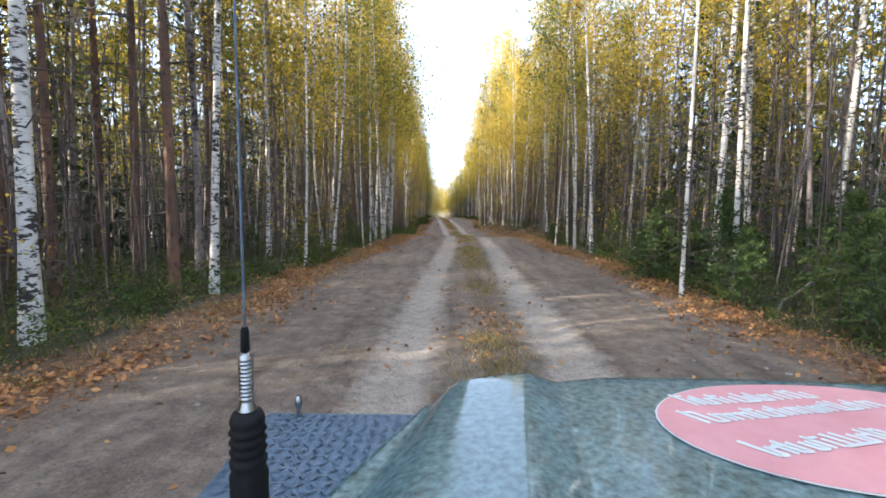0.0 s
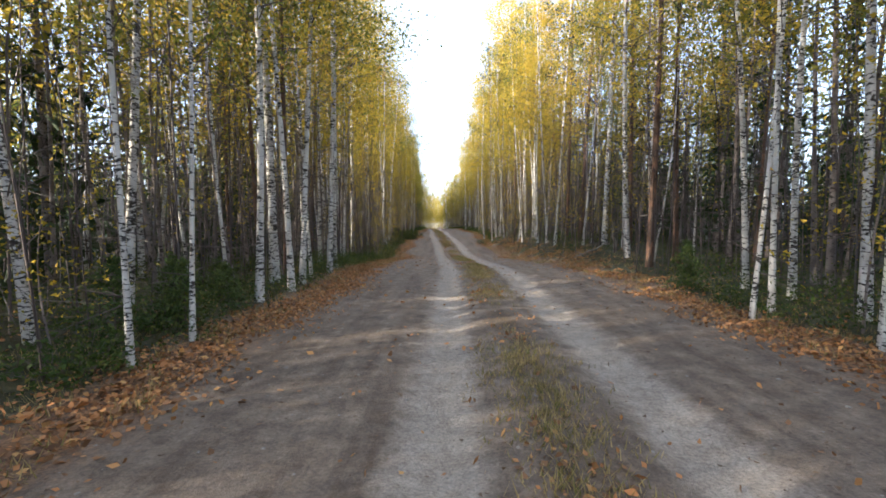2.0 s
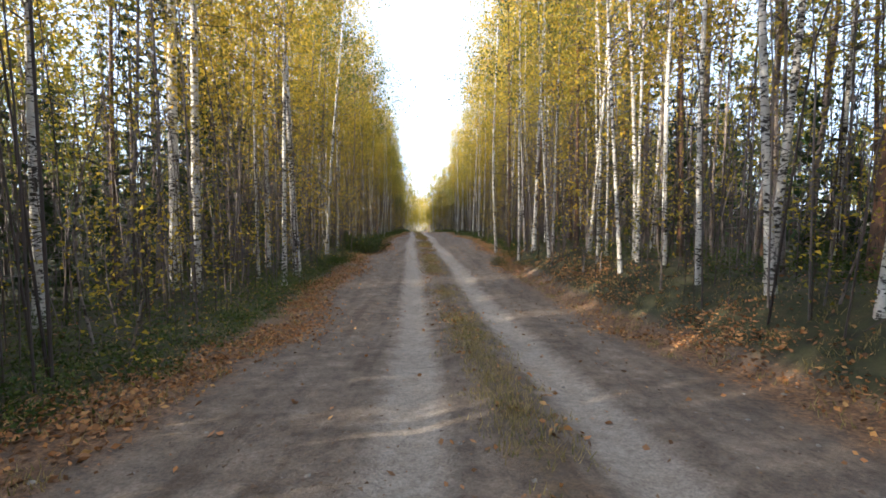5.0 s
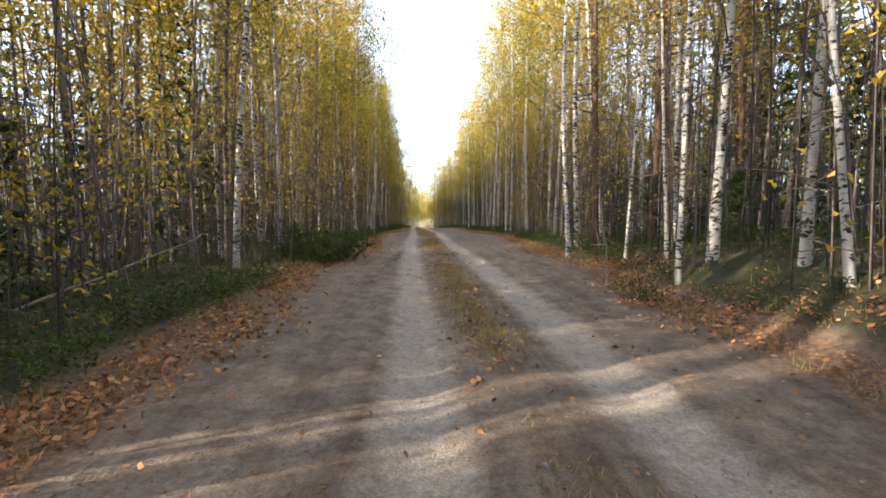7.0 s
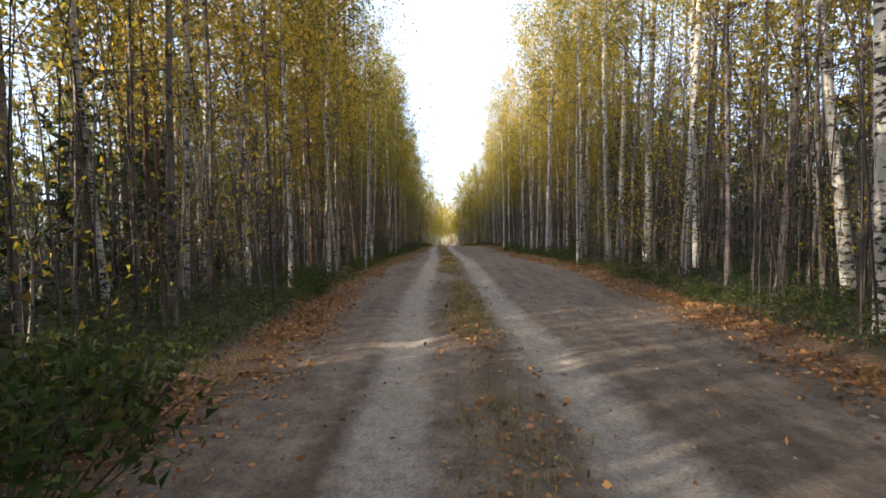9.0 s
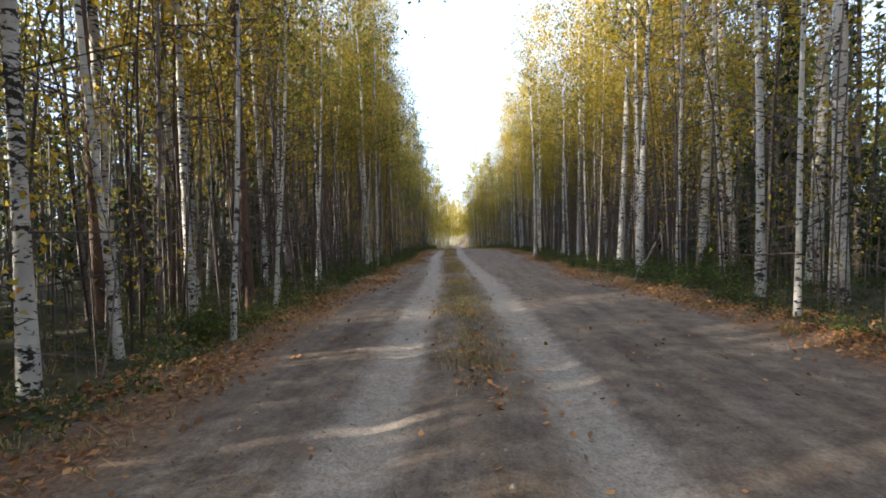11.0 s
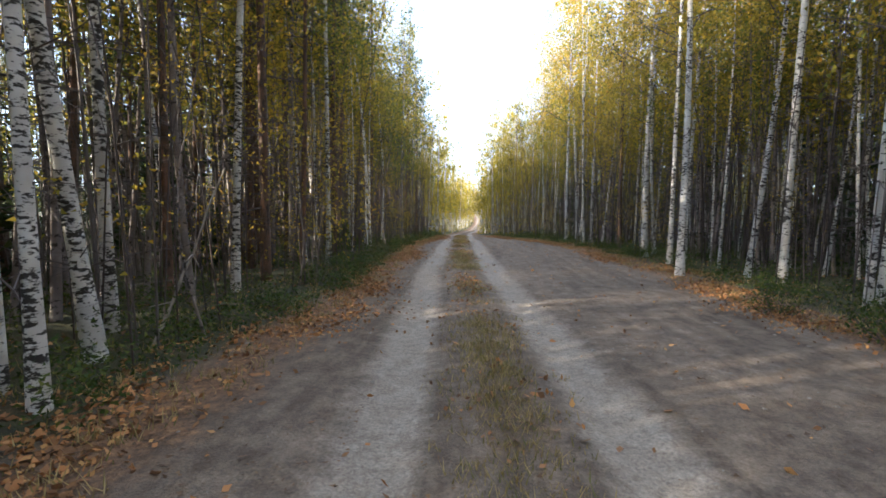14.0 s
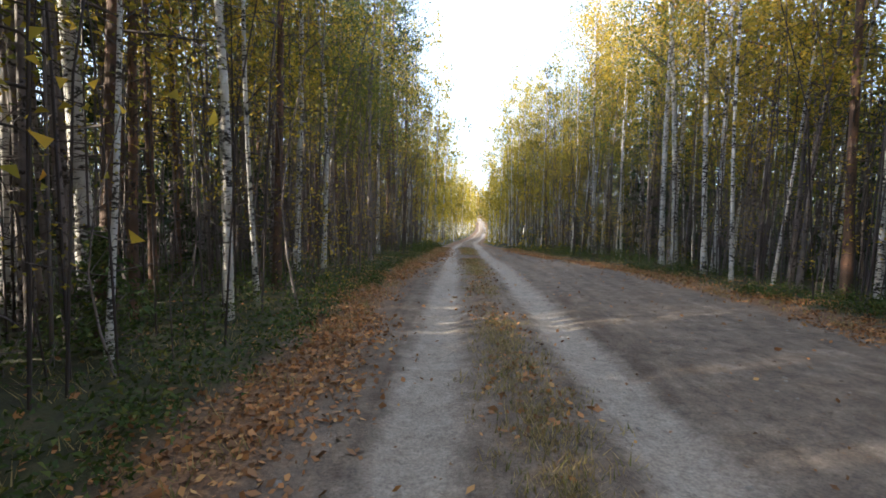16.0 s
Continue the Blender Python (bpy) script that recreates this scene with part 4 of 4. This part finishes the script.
MOUNDS = [(1.0, as_tree("bilberry_bush", bush_shape(130 + k, 0.40 + 0.08 * k, 0.42 + 0.08 * k), TWIG, SHRUB_LEAF, "low rounded dark-green bilberry bush on the verge", "bush", "verge bushes")) for k in range(3)]
for x, y, size in ((-2.6, 58.7, 1.6), (-2.9, 59.8, 1.6), (-2.6, 57.9, 1.2), (-3.0, 57.4, 1.5), (-3.5, 58.4, 1.7), (-3.2, 59.5, 1.5), (-3.8, 60.6, 1.5), (-3.6, 50.6, 0.9), (3.9, 52.4, 0.8), (4.6, 88.0, 1.0), (4.0, 94.6, 0.9),
                   (4.4, 92.8, 1.1), (-4.9, 88.2, 1.1), (-5.2, 85.4, 1.3), (-4.6, 83.2, 1.0), (5.6, 79.2, 1.1), (5.4, 81.2, 1.2), (-3.8, 7.0, 1.1), (-3.5, 9.0, 1.2), (-3.4, 10.6, 1.1),
                   (-3.0, 13.6, 1.2), (-3.2, 15.2, 1.2), (-3.1, 18.4, 1.2), (-3.3, 20.2, 1.1), (-3.2, 27.2, 1.0), (-3.1, 30.4, 1.1), (-3.0, 33.6, 1.2), (-3.4, 36.8, 1.2),
                   (6.6, 34.6, 1.1), (7.0, 36.8, 1.2), (-4.7, 94.0, 1.1), (-4.8, 96.4, 1.2), (-4.6, 98.6, 1.2), (-5.2, 100.2, 1.3), (5.4, 104.8, 1.0), (5.2, 108.4, 1.0), (-3.9, 68.0, 1.1), (-4.3, 74.6, 1.2)):
    plant(MOUNDS, x, y, 1.0, size)
# slender birches that fill the right-hand side past the crest
for x, y in scattered(14, 180, 98, 142, 1.6, 8, 0.9):
    if x > 0 and clear(x, y, 0.6):
        plant(KINDS, x, y, 0.09)


def dead_pole(name, label, foot, tip, dia, seed):
    rng = np.random.default_rng(seed)
    u = np.linspace(0, 1, 9)[:, None]
    line = np.array(foot) * (1 - u) + np.array(tip) * u + rng.normal(0, 0.02, (9, 3))
    line[:, 2] += ground_z(*foot[:2]) * (1 - u[:, 0]) + ground_z(*tip[:2]) * u[:, 0]
    root = tagged(new(name), label, "dead wood")
    part("stem", *tube(line, 0.5 * dia * np.linspace(1, 0.45, 9), 7), DEAD_WOOD, root, smooth=True)
    for k in range(7):
        i = rng.integers(2, 8)
        w = rng.normal(size=3)
        V, Q = tube(line[i] + np.linspace(0, rng.uniform(0.2, 0.6), 3)[:, None] * w / np.linalg.norm(w), (0.012, 0.008, 0.002), 4)
        part("side_twig", V, Q, DEAD_WOOD, root, smooth=True)


dead_pole("leaning_pole", "bare grey dead trunk leaning over the verge", (4.9, 82.0, -0.05), (7.0, 84.4, 2.0), 0.09, 1)
dead_pole("fallen_branch", "bare grey branch lying in the bushes", (6.6, 7.9, 0.05), (8.9, 9.4, 0.75), 0.05, 2)
dead_pole("fallen_branch", "bare crooked grey branch beside the track", (-5.6, 51.0, 0.05), (-4.3, 53.6, 1.0), 0.05, 3)
dead_pole("leaning_pole", "thin pale leaning dead birch pole", (-5.2, 91.8, -0.05), (-4.8, 92.8, 2.3), 0.05, 4)
dead_pole("dead_stem", "thin pale dead stem at the verge", (4.0, 54.0, -0.05), (3.95, 54.1, 1.4), 0.025, 7)
dead_pole("broken_stump", "broken grey stump with a bare side branch", (7.6, 31.4, -0.1), (7.5, 31.4, 1.25), 0.16, 5)
dead_pole("fallen_branch", "thin bare branch across the mossy floor", (7.2, 31.0, 0.55), (5.6, 30.2, 0.35), 0.05, 6)


# ---- the off-road vehicle, as it stands at the start of the drive ----
PAINT = plain_material("weathered_teal_paint", (0.012, 0.040, 0.046), (0.15, 0.235, 0.25), 60, 0.5, 0.0, 0.006)
paint_shader = PAINT.node_tree.nodes["Principled BSDF"]
paint_shader.inputs["Coat Weight"].default_value, paint_shader.inputs["Coat Roughness"].default_value = 1.0, 0.05
paint_shader.inputs["Coat IOR"].default_value = 1.7
paint_shader.inputs["Specular IOR Level"].default_value = 0.25
PLATE = plain_material("blue_chequer_plate", (0.045, 0.070, 0.108), (0.125, 0.165, 0.22), 44, 0.42, 0.2, 0.003)
RUBBER = plain_material("black_rubber", (0.004, 0.004, 0.005), (0.010, 0.010, 0.011), 30, 0.7)
STEEL = plain_material("bright_steel", (0.26, 0.26, 0.27), (0.42, 0.42, 0.43), 40, 0.32, 1.0)
PINK = plain_material("faded_pink_sticker", (0.50, 0.215, 0.225), (0.59, 0.285, 0.295), 9, 0.5)
WHITE = plain_material("white_print", (0.52, 0.53, 0.52), (0.64, 0.65, 0.63), 9, 0.5)
RUBBER.node_tree.nodes["Principled BSDF"].inputs["Specular IOR Level"].default_value = 0.2
CAR_MID = 0.62
vehicle = tagged(new("off_road_vehicle"), "weathered teal-blue off-road vehicle with pink bonnet sticker and whip antenna", "vehicle")
vehicle.matrix_basis = pose(1.05, 0.48, float(along(LEVEL, 0.5)) - 0.01, 0, 0, 1.3)


def bm_part(name, bm, material, parent, label="", smooth=False):
    me = bpy.data.meshes.new(name)
    for f in bm.faces:
        f.smooth = smooth
    bm.to_mesh(me)
    bm.free()
    me.materials.append(material)
    ob = new(name, me)
    ob.parent = parent
    return tagged(ob, label) if label else ob


def block(x0, x1, y0, y1, z0, z1, bevel=0.02):
    bm = bmesh.new()
    bmesh.ops.create_cube(bm, size=1)
    for v in bm.verts:
        v.co = Vector(((x0 + x1) / 2 + v.co.x * (x1 - x0), (y0 + y1) / 2 + v.co.y * (y1 - y0), (z0 + z1) / 2 + v.co.z * (z1 - z0)))
    bmesh.ops.bevel(bm, geom=bm.edges[:], offset=bevel, segments=2, affect="EDGES")
    return bm


def bonnet_z(x, y):
    """Height of the bonnet: a raised bulge with a rounded shoulder, a ridge and a crease, then a flat middle."""
    s = (1.13 - y) / 0.5
    line = (-0.01 - 0.16 * s, 0.085 - 0.085 * s, 0.235 - 0.09 * s, 0.322 - 0.072 * s)
    z = float(np.interp(x, line, (1.205, 1.278, 1.291, 1.261)))
    up = min(1.0, max(0.0, (x - line[0]) / (line[1] - line[0])))
    z += 0.016 * math.sin(math.pi * up) if up < 1 else 0.0
    if x > line[3]:
        z += 0.012 * min(1.0, (x - line[3]) / 0.12)
    nose = min(1.0, max(0.0, (y - 1.06) / 0.10))
    return z - 0.03 * nose ** 3


def build_bonnet():
    bm = bmesh.new()
    nx, ny = 120, 30
    rows = []
    for j in range(ny + 1):
        y = 0.30 + 0.87 * j / ny
        row = []
        for i in range(nx + 1):
            half = 0.67 + 0.45 * (1.08 - y)
            x = CAR_MID - half + 2 * half * i / nx
            bow = 0.05 * (1 - ((x - CAR_MID) / 0.7) ** 2) if abs(x - CAR_MID) < 0.7 else 0.0
            row.append(bm.verts.new((x, y + bow * (j / ny) ** 2, bonnet_z(x, y))))
        rows.append(row)
    for j in range(ny):
        for i in range(nx):
            bm.faces.new((rows[j][i], rows[j][i + 1], rows[j + 1][i + 1], rows[j + 1][i]))
    edge = [e for e in bm.edges if e.is_boundary]
    low = bmesh.ops.extrude_edge_only(bm, edges=edge)
    for v in [g for g in low["geom"] if isinstance(g, bmesh.types.BMVert)]:
        v.co.z -= 0.05
    return bm_part("bonnet", bm, PAINT, vehicle, "teal hammered-paint bonnet with raised creases", True)


bonnet = build_bonnet()


SX, SY = 0.866, 0.872      # middle of the sticker


def flat_shape(points, lift):
    bm = bmesh.new()
    top = [bm.verts.new((x, y, bonnet_z(x, y) + lift)) for x, y in points]
    bm.faces.new(top)
    bmesh.ops.triangulate(bm, faces=bm.faces[:])
    return bm


def sticker_grid(rx, ry, lift):
    """A round sticker that follows the bonnet's skin."""
    bm = bmesh.new()
    rings, spokes = 10, 40
    mid_ = bm.verts.new((SX, SY, bonnet_z(SX, SY) + lift))
    last = None
    for r in range(1, rings + 1):
        ring = []
        for k in range(spokes):
            a = 2 * math.pi * k / spokes
            x, y = SX + rx * r / rings * math.cos(a), SY + ry * r / rings * math.sin(a)
            ring.append(bm.verts.new((x, y, bonnet_z(x, y) + lift)))
        for k in range(spokes):
            n = (k + 1) % spokes
            if last:
                bm.faces.new((last[k], ring[k], ring[n], last[n]))
            else:
                bm.faces.new((mid_, ring[k], ring[n]))
        last = ring
    return bm


bm_part("sticker_rim", sticker_grid(0.399, 0.237, 0.003), WHITE, bonnet, "thin white rim of the sticker")
bm_part("sticker", sticker_grid(0.395, 0.233, 0.0042), PINK, bonnet, "round faded pink sticker")


def stroke(a, b, wide, lift=0.0054):
    """A slim printed bar from a to b."""
    a, b = np.array(a), np.array(b)
    n = np.array((a[1] - b[1], b[0] - a[0])) / np.linalg.norm(b - a) * 0.5 * wide
    return flat_shape([tuple(p) for p in (a - n, b - n, b + n, a + n)], lift)


PRINT_RNG = random.Random(12)
for start, end in (((0.60, 0.970), (0.92, 1.02)), ((0.575, 0.886), (1.05, 0.975)), ((0.63, 0.762), (1.00, 0.848))):
    length = math.hypot(end[0] - start[0], end[1] - start[1])
    ux, uy = (end[0] - start[0]) / length, (end[1] - start[1]) / length
    along_row, k = 0.0, 0
    while along_row < length:
        tall = 0.062 if k == 0 else PRINT_RNG.choice((0.034, 0.034, 0.038, 0.05))
        foot = (start[0] + ux * along_row, start[1] + uy * along_row)
        head = (foot[0] - uy * tall - ux * tall * 0.55, foot[1] + ux * tall - uy * tall * 0.55)
        step = PRINT_RNG.choice((0.017, 0.020, 0.024))
        bm_part("printed_bar", stroke(foot, head, 0.0115), WHITE, bonnet)
        if PRINT_RNG.random() < 0.7:
            low = PRINT_RNG.random() < 0.5
            p = foot if low else (foot[0] + 0.8 * (head[0] - foot[0]), foot[1] + 0.8 * (head[1] - foot[1]))
            bm_part("printed_bar", stroke(p, (p[0] + ux * step, p[1] + uy * step), 0.009, 0.0062), WHITE, bonnet)
        along_row += step
        k += 1

for side in (-1, 1):
    near, out = CAR_MID + side * 0.60, CAR_MID + side * 1.06
    plate = bm_part("fender_plate", block(min(near, out), max(near, out), -0.35, 1.075, 1.17, 1.20, 0.006), PLATE, vehicle, "blue metal chequer plate on the fender")
    ribs = []
    for i in range(17):
        for j in range(36):
            cx, cy = min(near, out) + 0.015 + i * 0.027, 0.25 + j * 0.023
            turn = radians(40 if (i + j) % 2 else -40)
            ux, uy = math.cos(turn) * 0.0145, math.sin(turn) * 0.0145
            if abs(cx - CAR_MID) < 0.66 + 0.45 * (1.08 - cy) + 0.015:
                continue
            ribs.append((np.array([(cx - ux, cy - uy, 1.1995), (cx - uy * 0.3, cy + ux * 0.3, 1.206), (cx + ux, cy + uy, 1.1995), (cx + uy * 0.3, cy - ux * 0.3, 1.206)]), np.array([[0, 3, 2, 1]])))
    tagged(part("tread_ribs", *joined(ribs), PLATE, plate), kind="stuff")
    bm_part("side_panel", block(CAR_MID + side * 1.0 - 0.03, CAR_MID + side * 1.0 + 0.03, -0.9, 1.05, 0.95, 1.169, 0.01), PAINT, vehicle)
    bm_part("tub_side", block(CAR_MID + side * 0.95 - 0.03, CAR_MID + side * 0.95 + 0.03, -2.9, -0.9, 0.45, 1.10, 0.015), PAINT, vehicle)
    bm_part("sill", block(CAR_MID + side * 0.93 - 0.04, CAR_MID + side * 0.93 + 0.04, -1.75, -0.28, 0.42, 0.949, 0.015), PAINT, vehicle)
    for y in (0.25, -2.35):
        bm = bmesh.new()
        bmesh.ops.create_cone(bm, cap_ends=True, segments=36, radius1=0.40, radius2=0.40, depth=0.25, matrix=pose(CAR_MID + side * 0.84, y, 0.40, 0, 90, 0))
        bmesh.ops.bevel(bm, geom=[e for e in bm.edges if len(e.link_faces) == 2 and e.calc_face_angle() > 1], offset=0.05, segments=3, affect="EDGES")
        tyre = bm_part("tyre", bm, RUBBER, vehicle, "", True)
        bm = bmesh.new()
        bmesh.ops.create_cone(bm, cap_ends=True, segments=28, radius1=0.21, radius2=0.17, depth=0.05, matrix=pose(CAR_MID + side * 0.985, y, 0.40, 0, 90 * side, 0))
        bm_part("rim", bm, STEEL, tyre)
bm_part("front_panel", block(CAR_MID - 0.7, CAR_MID + 0.7, 0.99, 1.06, 0.55, 1.16, 0.03), PAINT, vehicle)
bm_part("bumper", block(CAR_MID - 1.0, CAR_MID + 1.0, 1.07, 1.19, 0.48, 0.64, 0.02), RUBBER, vehicle)
bm_part("floor_pan", block(CAR_MID - 0.9, CAR_MID + 0.9, -2.9, 0.98, 0.36, 0.42, 0.01), PAINT, vehicle)
bm_part("tailgate", block(CAR_MID - 0.9, CAR_MID + 0.9, -2.93, -2.87, 0.43, 1.10, 0.015), PAINT, vehicle)
bm_part("cowl", block(CAR_MID - 0.95, CAR_MID + 0.95, 0.10, 0.34, 1.02, 1.245, 0.03), PAINT, vehicle)


def turned(profile, x, y, sides=20):
    """A body of revolution from (height, radius) steps."""
    line = [(x, y, z) for z, _ in profile]
    V, Q = tube(line, [r for _, r in profile], sides)
    return V, Q


ax, ay = -0.268, 0.59
base_line = [(1.19, 0.026), (1.335, 0.026), (1.345, 0.0262), (1.355, 0.0225), (1.362, 0.025)]
for k in range(4):
    z = 1.368 + k * 0.014
    base_line += [(z, 0.0255), (z + 0.004, 0.0225), (z + 0.010, 0.0225)]
base_line += [(1.425, 0.024), (1.436, 0.020), (1.440, 0.001)]
antenna = part("antenna_base", *turned(base_line, ax, ay), RUBBER, vehicle, "ribbed black rubber antenna base", True)
spring_line = [(1.440, 0.013), (1.452, 0.009)]
for k in range(11):
    z = 1.454 + k * 0.0056
    spring_line += [(z, 0.0085), (z + 0.0014, 0.0102), (z + 0.0042, 0.0102), (z + 0.0054, 0.0085)]
spring_line += [(1.518, 0.009), (1.522, 0.004)]
part("spring", *turned(spring_line, ax, ay), STEEL, antenna, "bright steel spring", True)
part("tip", *turned([(1.522, 0.004), (1.524, 0.0065), (1.553, 0.0055), (1.558, 0.0035)], ax, ay), RUBBER, antenna, "black whip holder", True)
part("label_band", *turned([(1.205, 0.0263), (1.206, 0.0272), (1.232, 0.0272), (1.233, 0.0263)], ax, ay), STEEL, antenna, "scuffed silver label band", True)
part("whip", *turned([(1.555, 0.0019), (2.0, 0.0017), (2.55, 0.001)], ax, ay, 8), PLATE, antenna, "thin antenna whip", True)
part("eye_bolt", *turned([(1.199, 0.005), (1.222, 0.005), (1.230, 0.009), (1.248, 0.009), (1.255, 0.004)], -0.352, 1.05, 12), STEEL, vehicle, "small steel eye bolt", True)
